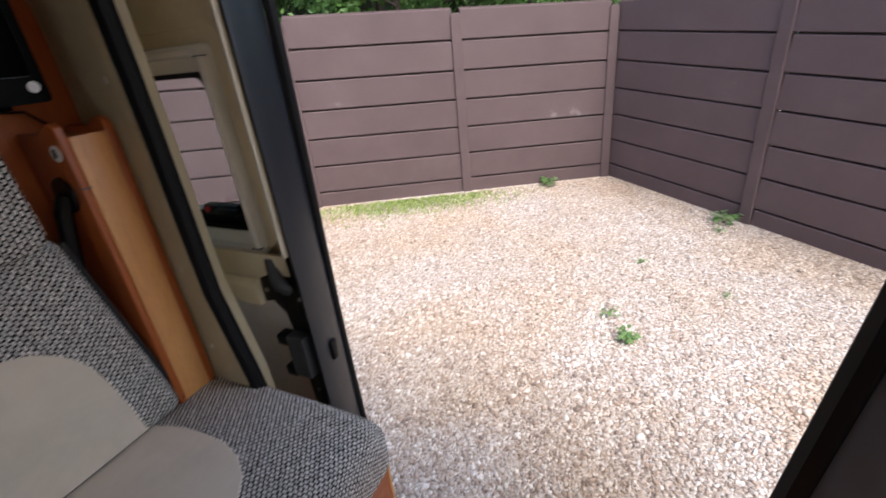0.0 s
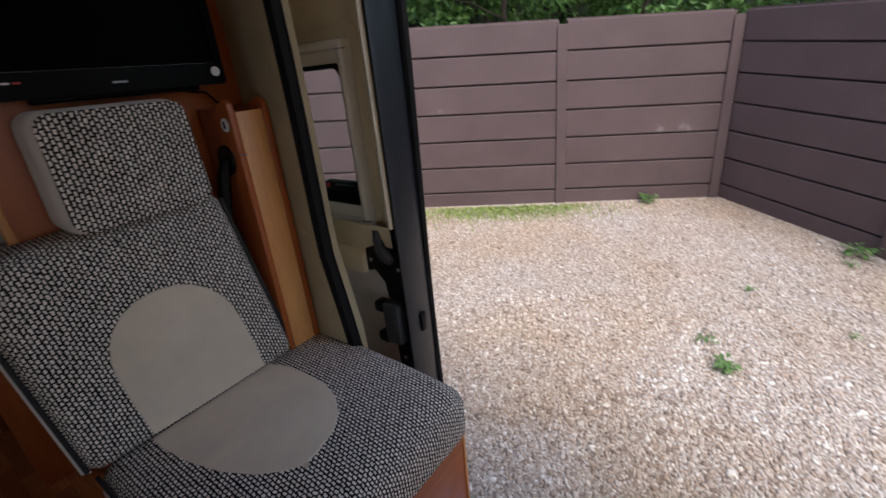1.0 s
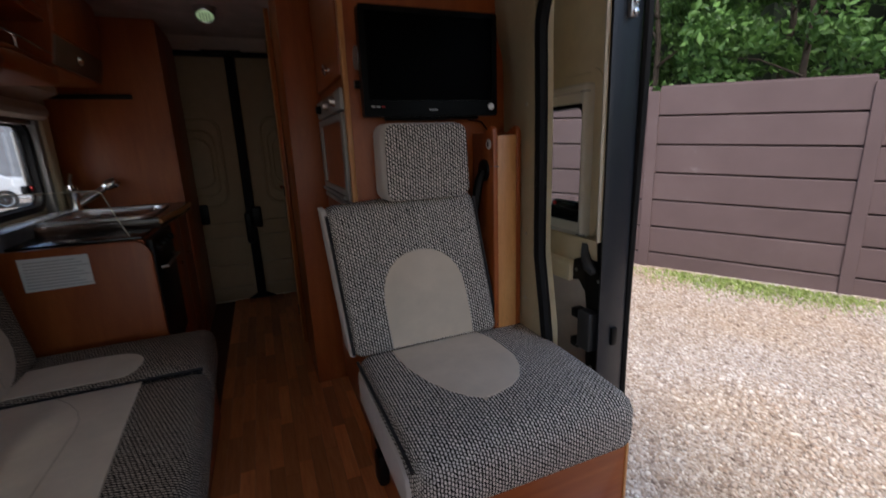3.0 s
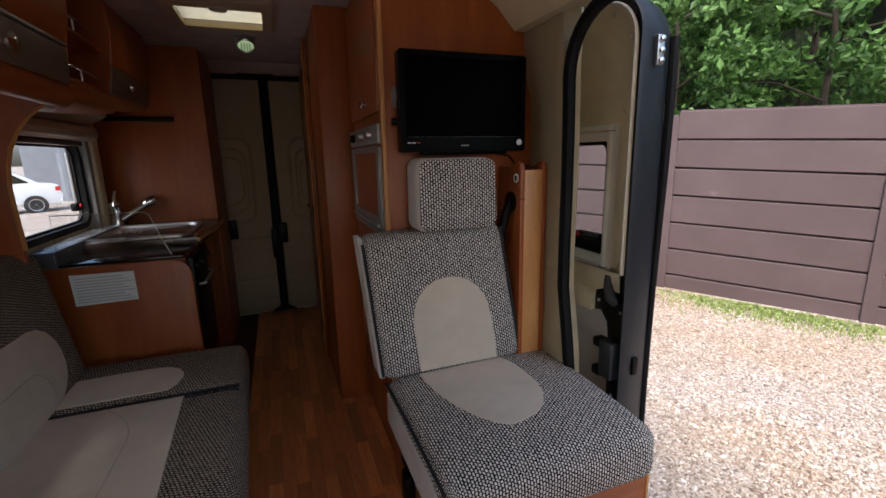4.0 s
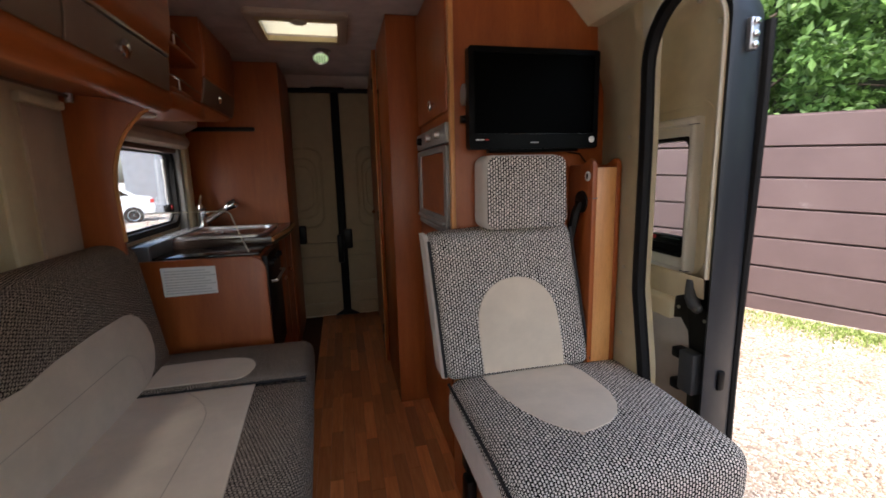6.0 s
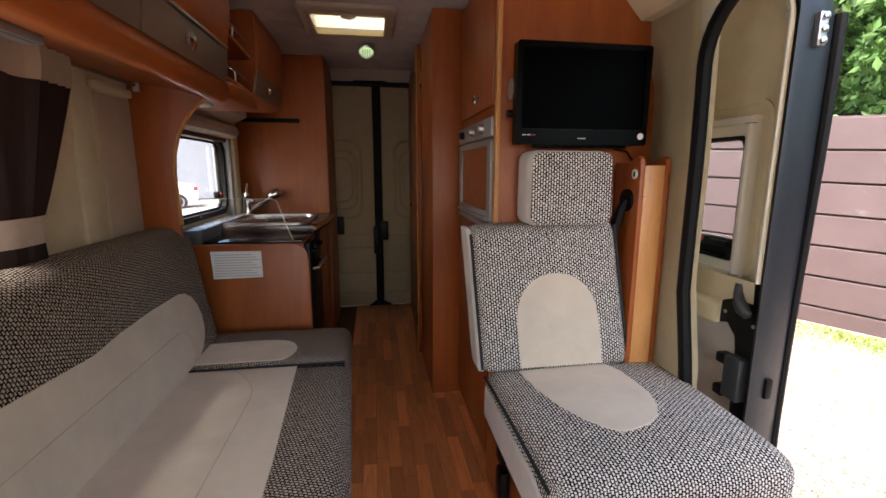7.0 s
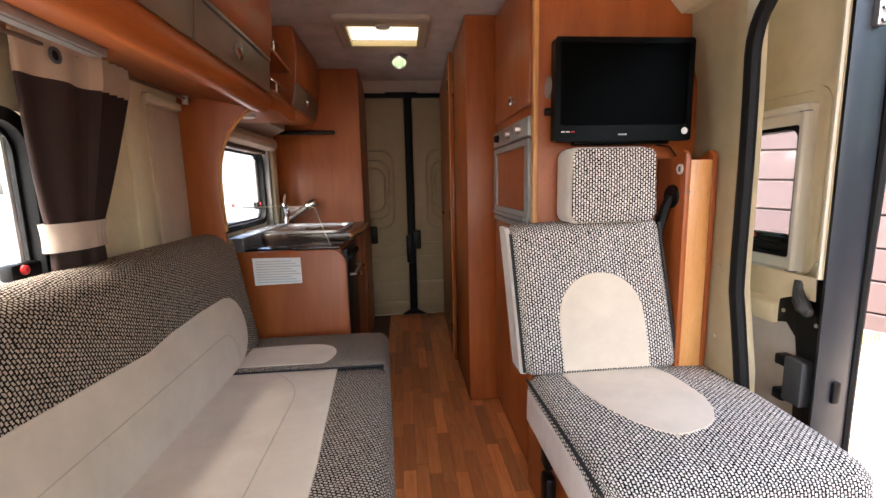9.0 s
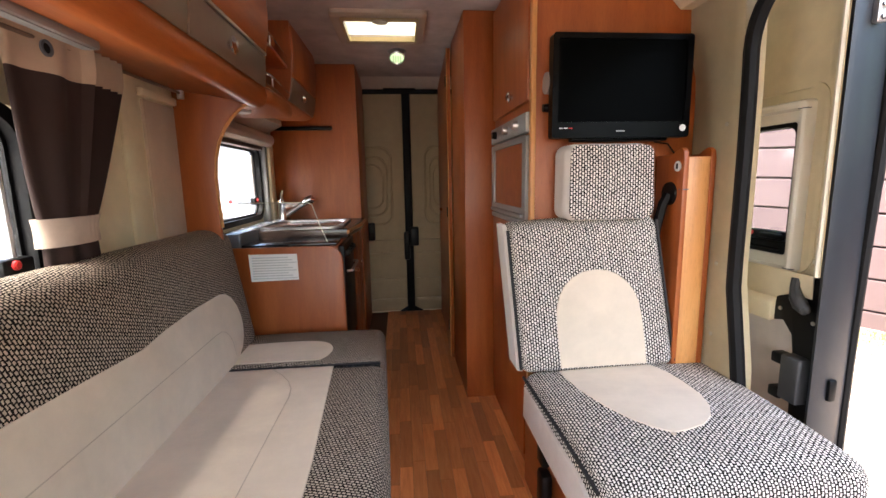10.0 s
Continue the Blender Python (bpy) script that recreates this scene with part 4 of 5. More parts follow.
part("bracket", box(0.6, 0.7, 1.31, 1.365, 1.33, 1.47, 0.006), black_plastic, tv)
part("bracket_joint", lathe([(0.035, -0.012), (0.035, 0.012)], (0.436, 1.325, 1.455), "x", 20), silver_paint, tv, "grey round joint")
part("screen_edge", box(0.447, 0.876, 1.2655, 1.2685, 1.3205, 1.3225), silver_paint, tv, "thin bright edge below the screen")
part("joint_knob", lathe([(0.012, -0.01), (0.014, 0.008)], (0.424, 1.318, 1.375), "x", 12), black_plastic, tv)
part("cable", tube([(0.78, 1.31, 1.28), (0.82, 1.33, 1.262), (0.87, 1.335, 1.256), (0.91, 1.35, 1.22)], 0.003, 6), black_plastic, tv, "thin black cable")

# ---- washroom and wardrobe block ----
ward = thing("wardrobe", (0.6, 2.7, 0), "tall cherry wardrobe and washroom partition", "wardrobe")
part("front_panel", box(0.25, 0.42, 2.0, 2.018, 0.0, 1.922, 0.003), wood_up, ward)
part("side_panel", box(0.25, 0.268, 2.018, 2.5, 0.0, 1.922, 0.003), wood_up, ward)
wd = part("wardrobe_door", prism([(0.225, 2.52), (0.245, 2.50), (0.275, 3.3), (0.255, 3.3)], "z", 0.015, 1.9, 0.003), wood_up, ward, "narrow cherry door")
for z in (0.22, 0.95, 1.72):
    part("hinge", box(0.216, 0.228, 2.53, 2.56, z - 0.03, z + 0.03, 0.003), black_plastic, wd, "black hinge")
part("door_edge", box(0.222, 0.228, 2.505, 2.53, 0.015, 1.9, 0.002), wood_edge, wd)
part("knob", lathe([(0.01, 0), (0.014, -0.014), (0.008, -0.02)], (0.24, 3.1, 0.93), "x", 12), chrome, wd, "small knob")
part("rear_panel", box(0.262, 0.3, 3.28, 3.56, 0.0, 1.922), wood_up, ward)

# ---- kitchen ----
kit = thing("kitchen_unit", (-0.63, 2.45, 0), "cherry kitchen unit with black worktop", "kitchen cabinet")
ends = [(-0.925, 0.0), (-0.925, 0.845), (-0.43, 0.845), (-0.405, 0.841), (-0.383, 0.83), (-0.366, 0.813), (-0.357, 0.795), (-0.354, 0.77), (-0.352, 0.45), (-0.347, 0.36), (-0.33, 0.29), (-0.32, 0.2), (-0.32, 0.0)]
part("end_panel", prism(ends, "y", 1.957, 1.975, 0.003), wood_up, kit, "cherry end panel")
part("carcase", box(-0.925, -0.376, 1.975, 2.965, 0.0, 0.842), wood_up, kit)
for k, (y0, y1) in enumerate(((2.42, 2.68), (2.69, 2.95))):
    d = part("cabinet_door", box(-0.372, -0.352, y0, y1, 0.06, 0.84, 0.004), wood_up, kit)
    part("knob", lathe([(0.008, 0), (0.012, 0.014), (0.007, 0.02)], (-0.352, y0 + 0.05, 0.62), "x", 12), chrome, d)
ov = part("cooker_front", box(-0.375, -0.35, 1.99, 2.41, 0.3, 0.838, 0.004), black_plastic, kit, "black cooker front")
for k in range(4):
    part("cooker_knob", lathe([(0.018, 0), (0.018, 0.012), (0.012, 0.024)], (-0.352, 2.05 + 0.09 * k, 0.79), "x", 14), black_plastic, ov)
part("towel_rail", tube([(-0.348, 2.05, 0.7), (-0.325, 2.06, 0.7), (-0.325, 2.34, 0.7), (-0.348, 2.35, 0.7)], 0.007, 8), brushed, ov)
top = thing("worktop", (-0.63, 2.5, 0.86), "dark glossy worktop beside the sink", "worktop")
wo = [(-0.925, 2.255), (-0.362, 2.255), (-0.356, 2.32), (-0.348, 2.45), (-0.33, 2.6), (-0.325, 2.75), (-0.325, 2.96), (-0.925, 2.96)]
part("slab", prism(wo, "z", 0.842, 0.893, 0.004), plain("brown_black_worktop", (0.05, 0.03, 0.022), 0.18, vary=0.2, relief=0.0), top)
part("front_edging", tube([(x + 0.002, y, 0.876) for x, y in wo[1:7]], 0.012, 6), wood_edge, top)
part("rear_shelf", box(-0.925, -0.83, 1.975, 2.96, 0.842, 0.91, 0.004), plain("grey_glossy_ledge", (0.14, 0.15, 0.17), 0.2, relief=0.0), top, "grey ledge under the window")
hob = thing("hob", (-0.6, 2.18, 0.842), "flat black glass hob in the worktop", "hob")
part("glass_plate", box(-0.83, -0.385, 1.99, 2.252, 0.842, 0.853, 0.002), hob_glass, hob)
splash = thing("glass_splash_guard", (-0.7, 1.98, 0.89), "clear glass guard standing beside the hob", "glass guard")
g = part("sheet", prism([(-0.828, 0.853), (-0.425, 0.853), (-0.455, 0.93), (-0.49, 1.04), (-0.51, 1.052), (-0.828, 1.055)], "y", 1.992, 1.997), glass, splash, smooth=0)
g.visible_shadow = False
# thin ivory tube that draws the highlight along the glass edge
part("polished_edge", tube([(-0.828, 1.9945, 1.055), (-0.51, 1.9945, 1.052), (-0.49, 1.9945, 1.04), (-0.455, 1.9945, 0.93), (-0.427, 1.9945, 0.858)], 0.0022, 6), cream_frame, splash, "pale tube painted as the highlight on the glass edge")
sink = thing("sink", (-0.62, 2.53, 0.893), "stainless steel sink with a drainer", "sink")
part("rim", ring(rounded(-0.86, -0.395, 2.275, 2.79, 0.07, 6), rounded(-0.83, -0.42, 2.31, 2.76, 0.06, 6), "z", 0.893, 0.905), brushed, sink)
bowl = bmesh.new()
levels = []
for s, z in ((1.0, 0.9), (0.97, 0.86), (0.93, 0.80), (0.85, 0.785)):
    levels.append([bowl.verts.new((-0.625 + (x + 0.625) * s, 2.535 + (y - 2.535) * s, z)) for x, y in rounded(-0.83, -0.42, 2.31, 2.76, 0.06, 6)])
for p, q in zip(levels, levels[1:]):
    for k in range(len(p)):
        bowl.faces.new((p[k], p[(k + 1) % len(p)], q[(k + 1) % len(p)], q[k]))
bowl.faces.new(levels[-1])
part("bowl", bowl, brushed, sink)
for k in range(4):
    part("drainer_rib", tube([(-0.8 + 0.03 * k, 2.34, 0.9), (-0.74 + 0.03 * k, 2.48, 0.9)], 0.003, 6), brushed, sink)
tap = thing("mixer_tap", (-0.845, 2.82, 0.893), "chrome mixer tap with a long spout", "tap")
part("body", lathe([(0.032, 0), (0.03, 0.012), (0.028, 0.022), (0.026, 0.11), (0.03, 0.125), (0.022, 0.145)], (-0.845, 2.82, 0.893), "z", 20), chrome, tap)
part("lever", tube([(-0.845, 2.82, 1.03), (-0.846, 2.825, 1.06), (-0.842, 2.845, 1.095)], lambda s: 0.012 - 0.003 * s, 8), chrome, tap)
part("spout", tube([(-0.845, 2.82, 0.925), (-0.81, 2.835, 0.945), (-0.71, 2.88, 1.012)], 0.02, 12), chrome, tap)
part("spray_head", tube([(-0.72, 2.876, 1.008), (-0.70, 2.885, 1.022), (-0.672, 2.898, 1.036), (-0.655, 2.903, 1.02)], lambda s: 0.021 + 0.013 * math.sin(s * 2.6), 14), chrome, tap)
note = thing("paper_notice", (-0.68, 1.955, 0.69), "white paper notice with lines of small print", "notice")
part("sheet", prism([(-0.79, 0.815), (-0.567, 0.812), (-0.565, 0.687), (-0.785, 0.683)], "y", 1.9535, 1.9545), paper_mat, note, smooth=0)
for k in range(9):
    z = 0.797 - 0.0125 * k
    part("print_line", box(-0.775, -0.60 + 0.02 * ((k * 7) % 3) - 0.01, 1.9528, 1.9536, z - 0.002, z + 0.002), ink_mat, note)

# tall end panel behind the sink
tall = thing("tall_partition", (-0.64, 2.98, 0), "tall cherry partition behind the sink", "partition")
part("panel", box(-0.925, -0.345, 2.965, 2.985, 0.0, 1.922, 0.003), wood_up, tall)
part("side_panel", box(-0.362, -0.345, 2.985, 3.54, 0.0, 1.922, 0.003), wood_up, tall)
part("dark_rail", box(-0.92, -0.513, 2.935, 2.966, 1.492, 1.518, 0.008), black_plastic, tall, "black strip rail")

# kitchen roller blind
blind = thing("roller_blind", (-0.9, 2.3, 1.38), "rolled cream blind over the kitchen window", "blind")
part("cassette", prism([(-0.945, 1.375), (-0.885, 1.37), (-0.86, 1.385), (-0.85, 1.41), (-0.86, 1.44), (-0.89, 1.455), (-0.945, 1.455)], "y", 1.75, 2.78, 0.004), tan_cloth, blind)
part("bottom_bar", box(-0.94, -0.9, 1.95, 2.68, 1.345, 1.368, 0.004), plain("brown_bar", (0.12, 0.07, 0.05), 0.5), blind)
part("upper_lining", prism([(-0.945, 1.455), (-0.89, 1.455), (-0.8, 1.5), (-0.8, 1.53), (-0.945, 1.53)], "y", 1.75, 2.78), tan_cloth, blind)

# ---- divider panel between sofa and kitchen, with its S-curved edge ----
div = thing("divider_panel", (-0.8, 1.71, 0.9), "cherry divider with a curved edge between sofa and kitchen", "divider")
curve = [(-0.935, 0.7), (-0.935, 1.92), (-0.562, 1.92), (-0.568, 1.75), (-0.582, 1.65), (-0.59, 1.57), (-0.60, 1.52), (-0.625, 1.488), (-0.655, 1.465), (-0.69, 1.44), (-0.725, 1.405), (-0.755, 1.365), (-0.782, 1.31), (-0.798, 1.25), (-0.806, 1.18), (-0.805, 1.1), (-0.80, 0.97), (-0.79, 0.7)]
part("board", prism(curve, "y", 1.70, 1.722, 0.003), wood_up, div)
part("edging", tube([(x + 0.001, 1.711, z) for x, z in curve[2:17]], 0.010, 6), wood_edge, div, "pale rounded edging")

# ---- overhead lockers over the sofa ----
lock = thing("overhead_locker", (-0.75, 0.6, 1.4), "long cherry overhead locker with taupe flaps", "overhead locker")
prof = [(-0.935, 1.505), (-0.80, 1.49), (-0.70, 1.468), (-0.64, 1.446), (-0.614, 1.44), (-0.594, 1.446), (-0.58, 1.462), (-0.574, 1.485), (-0.58, 1.504), (-0.578, 1.636), (-0.57, 1.656), (-0.555, 1.71), (-0.55, 1.78), (-0.555, 1.86), (-0.568, 1.922), (-0.935, 1.922)]
part("carcase", prism(prof, "y", -0.6, 1.70), wood_along, lock)
for y0, y1 in ((-0.58, 0.08), (0.09, 1.035), (1.045, 1.66)):
    f = part("flap", prism([(-0.578, 1.512), (-0.568, 1.508), (-0.562, 1.56), (-0.56, 1.619), (-0.572, 1.622)], "y", y0, y1, 0.002), taupe, lock, "taupe flap")
    part("trim_strip", box(-0.572, -0.555, y0, y1, 1.622, 1.634, 0.003), brushed, f, "silver trim strip")
    k = part("knob", lathe([(0.012, 0), (0.013, 0.006), (0.026, 0.013), (0.026, 0.02), (0.014, 0.026)], (-0.564, y0 + 0.4 * (y1 - y0), 1.556), "x", 18), chrome, f, "oval chrome knob")
light = thing("strip_light", (-0.74, 0.6, 1.44), "slim silver strip light under the locker", "strip light")
part("housing", box(-0.80, -0.76, -0.2, 1.02, 1.462, 1.486, 0.006), silver_paint, light)
part("diffuser", box(-0.79, -0.768, -0.18, 1.0, 1.459, 1.463), silver_paint, light)

# ---- open corner shelf and kitchen locker ----
shelf = thing("corner_shelf", (-0.7, 1.9, 1.55), "small open corner shelf with chrome rails", "shelf")
def shelf_out(d=0.0):
    return [(-0.9, 1.722), (-0.60 + d, 1.722), (-0.585 + d, 1.78), (-0.585 + d, 1.88), (-0.595 + d, 2.06), (-0.60, 2.17), (-0.9, 2.17)]
part("apron", prism([(x + (0.012 if x > -0.7 else 0), y) for x, y in shelf_out()], "z", 1.462, 1.53, 0.02, 4), wood_along, shelf, "rounded cherry apron")
for z in (1.53, 1.70):
    part("board", prism(shelf_out(), "z", z, z + 0.016, 0.003), wood_along, shelf)
    part("rail", tube([(x + 0.0, y, z + 0.055) for x, y in shelf_out()[1:6]], 0.0045, 8), chrome, shelf, "chrome rail")
    part("rail_post", tube([(-0.588, 1.84, z + 0.016), (-0.588, 1.84, z + 0.056)], 0.004, 8), chrome, shelf)
part("back_board", box(-0.92, -0.9, 1.722, 2.17, 1.53, 1.922), wood_up, shelf)
kl = thing("kitchen_locker", (-0.75, 2.35, 1.5), "cherry kitchen locker with a taupe flap", "overhead locker")
kprof = [(-0.935, 1.535), (-0.66, 1.53), (-0.63, 1.535), (-0.612, 1.545), (-0.60, 1.57), (-0.585, 1.66), (-0.575, 1.78), (-0.58, 1.922), (-0.935, 1.922)]
part("carcase", prism(kprof, "y", 2.17, 2.78), wood_up, kl)
f = part("flap", prism([(-0.615, 1.552), (-0.600, 1.55), (-0.585, 1.61), (-0.578, 1.66), (-0.6, 1.665)], "y", 2.18, 2.77, 0.002), taupe, kl, "taupe flap")
part("knob", lathe([(0.012, 0), (0.02, 0.012), (0.012, 0.022)], (-0.592, 2.42, 1.60), "x", 16), chrome, f, "chrome knob")
part("upper_door", prism([(-0.592, 1.672), (-0.578, 1.67), (-0.568, 1.78), (-0.572, 1.9), (-0.59, 1.9)], "y", 2.18, 2.77, 0.002), wood_up, kl)
lamp = thing("under_locker_lamp", (-0.72, 1.95, 1.49), "small round lamp under the kitchen locker", "lamp")
part("puck", lathe([(0.035, 0), (0.035, -0.01), (0.026, -0.014)], (-0.74, 1.9, 1.462), "z", 18), white_plastic, lamp)

# ---- curtain ----
rail = thing("curtain_rail", (-0.88, 0.9, 1.46), "thin silver curtain rail", "curtain rail")
part("bar", tube([(-0.885, -0.2, 1.475), (-0.885, 1.69, 1.488)], 0.0055, 8), taupe, rail)
part("end_bracket", lathe([(0.012, 0), (0.012, 0.03)], (-0.885, 1.665, 1.468), "z", 12), brushed, rail)
cur = thing("curtain", (-0.88, 1.05, 0.8), "dark brown curtain with tan header, held by a tan band", "curtain")


def drape(z0, z1, y_mid, half, swell, amp, folds=7, nz=14, pad=0.0):
    bm = bmesh.new()
    rows = []
    n = 140
    for j in range(nz + 1):
        t = j / nz
        z = z0 + (z1 - z0) * t
        ym, hw, am = y_mid(z), half(z), amp(z)
        row = []
        for k in range(n):
            a = 2 * math.pi * k / n
            u = math.cos(a)
            front = math.sin(a)
            s = max(0.0, u - 0.12) / 0.88
            wave = am * (1.2 * math.sin(2 * math.pi * 4.5 * s) if s else 0.45 * math.sin(9 * (u - 0.12))) * (1 if front > 0 else 0.4)
            row.append(bm.verts.new((-0.898 + (swell(z) + pad) * front + wave, ym + (hw + pad) * u, z)))
        rows.append(row)
    for p, q in zip(rows, rows[1:]):
        for k in range(n):
            bm.faces.new((p[k], p[(k + 1) % n], q[(k + 1) % n], q[k]))
    bm.faces.new(rows[0][::-1])
    bm.faces.new(rows[-1])
    bmesh.ops.recalc_face_normals(bm, faces=bm.faces[:])
    return bm


def c_mid(z):
    return 1.026 + 0.078 * max(0, min(1, (z - 1.05) / 0.4))


def c_half(z):
    s = max(0, min(1, (z - 1.05) / 0.38))
    return 0.08 + 0.105 * s ** 0.8 if z > 1.05 else 0.08 + 0.05 * (1.05 - z)


def c_swell(z):
    return 0.026


def c_amp(z):
    return 0.007 + 0.013 * max(0, min(1, (z - 1.03) / 0.4))


part("lower_cloth", drape(0.72, 1.015, c_mid, c_half, c_swell, c_amp), brown_cloth, cur)
part("cloth", drape(1.06, 1.41, c_mid, c_half, c_swell, c_amp), brown_cloth, cur)
part("header_band", drape(1.408, 1.505, c_mid, c_half, c_swell, c_amp, nz=4, pad=0.001), tan_cloth, cur, "tan header band")
part("tie_band", drape(1.005, 1.072, c_mid, c_half, c_swell, lambda z: 0.001, nz=4, pad=0.014), plain("pale_tie_cloth", (0.5, 0.4, 0.32), 0.9), cur, "pale tie band")
part("eyelet", lathe([(0.014, 0.0), (0.019, 0.004), (0.019, 0.008), (0.012, 0.008), (0.012, 0.0)], (-0.872, 1.0, 1.462), "x", 18), grey_plastic, cur, "grey eyelet ring")
# solid black disc in the ring, standing in for the dark of its hole
part("eyelet_hole", lathe([(0.0125, 0.0), (0.0125, 0.005)], (-0.872, 1.0, 1.462), "x", 16), black_rubber, cur, "black disc painted as the shade in the eyelet's hole")

# ---- sliding door, slid open along the outside ----
sd = thing("sliding_door", (1.12, 1.5, -0.1), "dark blue-grey sliding door standing open, lined in cream", "sliding door")


def sheet_y(outline, x_of, depth, bm=None):
    """A board whose outline lies in y, z; x follows the lean of the van's side."""
    b = prism(outline, "x", 0.0, depth)
    for v in b.verts:
        v.co.x += x_of(v.co.z)
    return merge(bm, b)


def skin(z):
    return 1.128 - 0.35 * lean(z)


def set_back(bm, at=0.0):
    for v in bm.verts:
        v.co.x += skin(v.co.z) + at
    return bm


DY0, DY1 = 0.905, 2.15


def arched(u0, u1, v0, v1, r, n=9):
    """Like rounded(), with square lower corners."""
    pts = rounded(u0, u1, v0, v1, r, n)
    k = 2 * (n + 1)
    low = [(u0, v0)] * (n + 1) + [(u1, v0)] * (n + 1)
    return pts[:k] + [(u + 1e-4 * i, v) for i, (u, v) in enumerate(low)]


# painted edge: a rounded frame whose front face turns from the lip out to the body side
frame_rows = []
for off, dx, dy in ((0.0, -0.058, 0.0), (0.0, -0.045, -0.004), (0.004, 0.0, 0.0), (0.012, 0.045, 0.006), (0.02, 0.072, 0.015), (0.05, 0.08, 0.03), (0.05, 0.07, 0.03), (0.03, -0.01, 0.012), (0.022, -0.05, 0.008)):
    frame_rows.append((rounded(DY0 + dy + off * 0.3, DY1 - dy, -0.25 + dy, 1.735 - dy, 0.13, 9), dx))
shell = bmesh.new()
rows = [[shell.verts.new((skin(z) + dx, y, z)) for y, z in o] for o, dx in frame_rows]
for p, q in zip(rows, rows[1:] + rows[:1]):
    for k in range(len(p)):
        shell.faces.new((p[k], p[(k + 1) % len(p)], q[(k + 1) % len(p)], q[k]))
bmesh.ops.recalc_face_normals(shell, faces=shell.faces[:])
part("door_edge", shell, body_paint, sd, "dark painted door edge")
W0, W1, WZ0, WZ1 = 1.07, 1.985, 0.865, 1.325
part("outer_skin", set_back(ring(rounded(DY0 + 0.03, DY1 - 0.03, -0.22, 1.70, 0.1, 8), rounded(W0, W1, WZ0, WZ1, 0.05, 8), "x", 0.06, 0.075)), body_paint, sd)
# cream lining: from the lip it slopes back to the flat panel that holds the window
lin = bmesh.new()
steps_ = ((0.012, -0.056), (0.028, -0.058), (0.036, -0.052), (0.05, -0.03), (0.075, -0.008), (0.11, 0.0))
rows = [[lin.verts.new((skin(z) + dx, y, z)) for y, z in arched(DY0 + o, DY1 - o, 0.76 + (0.1 if o < 0.04 else 0.0), 1.722 - o, 0.13 - o * 0.3, 9)] for o, dx in steps_]
rows.append([lin.verts.new((skin(z), y, z)) for y, z in rounded(W0 - 0.01, W1 + 0.01, WZ0 + 0.0, WZ1, 0.05, 9)])
for p, q in zip(rows, rows[1:]):
    for k in range(len(p)):
        lin.faces.new((p[k], p[(k + 1) % len(p)], q[(k + 1) % len(p)], q[k]))
bmesh.ops.recalc_face_normals(lin, faces=lin.faces[:])
part("lining", lin, cream_plastic, sd, "cream moulded lining")
edge = [(skin(z) - 0.06, y, z) for y, z in arched(DY0 + 0.02, DY1 - 0.02, 0.86, 1.712, 0.125, 9)[8:21]]
part("lining_lip", tube(edge, 0.007, 6), cream_frame, sd, "ivory lip")
part("pressed_frame", set_back(ring(rounded(0.992, 2.05, 0.845, 1.402, 0.06, 8), rounded(1.006, 2.036, 0.85, 1.388, 0.05, 8), "x", -0.008, 0.01)), cream_plastic, sd, "raised rim of the lining")
FO = (1.036, 2.02, 0.832, 1.356)


def frame_loop(d, dx):
    return [(skin(z) + dx, y, z) for y, z in rounded(FO[0] + d, FO[1] - d, FO[2] + d, FO[3] - d, 0.012, 5)]


wbm = bmesh.new()
rows = [[wbm.verts.new(p) for p in frame_loop(d, dx)] for d, dx in ((0.0, 0.012), (0.0, -0.022), (0.004, -0.03), (0.012, -0.034), (0.022, -0.031), (0.026, -0.02), (0.028, -0.012), (0.052, -0.006), (0.058, 0.0), (0.058, 0.03))]
for p, q in zip(rows, rows[1:]):
    for k in range(len(p)):
        wbm.faces.new((p[k], p[(k + 1) % len(p)], q[(k + 1) % len(p)], q[k]))
bmesh.ops.recalc_face_normals(wbm, faces=wbm.faces[:])
wf = part("window_frame", wbm, ivory_gloss, sd, "ivory inner window frame")
for zc in (FO[2] + 0.026, FO[3] - 0.026):
    part("mitre_joint", box(skin(zc) - 0.0355, skin(zc) - 0.02, FO[0] - 0.0012, FO[0] + 0.026, zc - 0.0012, zc + 0.0012), grey_plastic, wf, "dark joint line")
part("gasket", set_back(ring(rounded(1.09, 1.966, 0.886, 1.302, 0.02, 8), rounded(1.104, 1.95, 0.9, 1.286, 0.03, 8), "x", 0.006, 0.06)), black_rubber, wf, "black gasket")
pane = part("pane", set_back(prism(rounded(1.098, 1.958, 0.892, 1.295, 0.03, 8), "x", 0.05, 0.054)), tinted_glass, wf, "acrylic pane", 0)
pane.visible_shadow = False
part("lower_rail", set_back(box(0.03, 0.055, 1.1, 1.95, 0.888, 0.93, 0.006)), black_plastic, wf, "black lower rail")
part("rail_line", set_back(box(0.022, 0.032, 1.1, 1.95, 0.935, 0.945, 0.003)), brushed, wf, "silver rail")
lt = part("latch", box(1.125, 1.16, 1.12, 1.25, 0.93, 0.962, 0.01), black_plastic, wf, "black window latch")
part("latch_lever", box(1.112, 1.132, 1.105, 1.19, 0.938, 0.956, 0.007), black_plastic, lt)
part("latch_button", lathe([(0.008, 0), (0.008, -0.005)], (1.124, 1.225, 0.95), "x", 10), red_plastic, lt, "red button")
for y, z in ((0.95, 1.6), (0.936, 1.168), (1.03, 1.68), (0.938, 0.9)):
    part("clip", lathe([(0.008, 0), (0.008, -0.006), (0.005, -0.009)], (skin(z) - 0.05, y, z), "x", 10), cream_frame, sd)
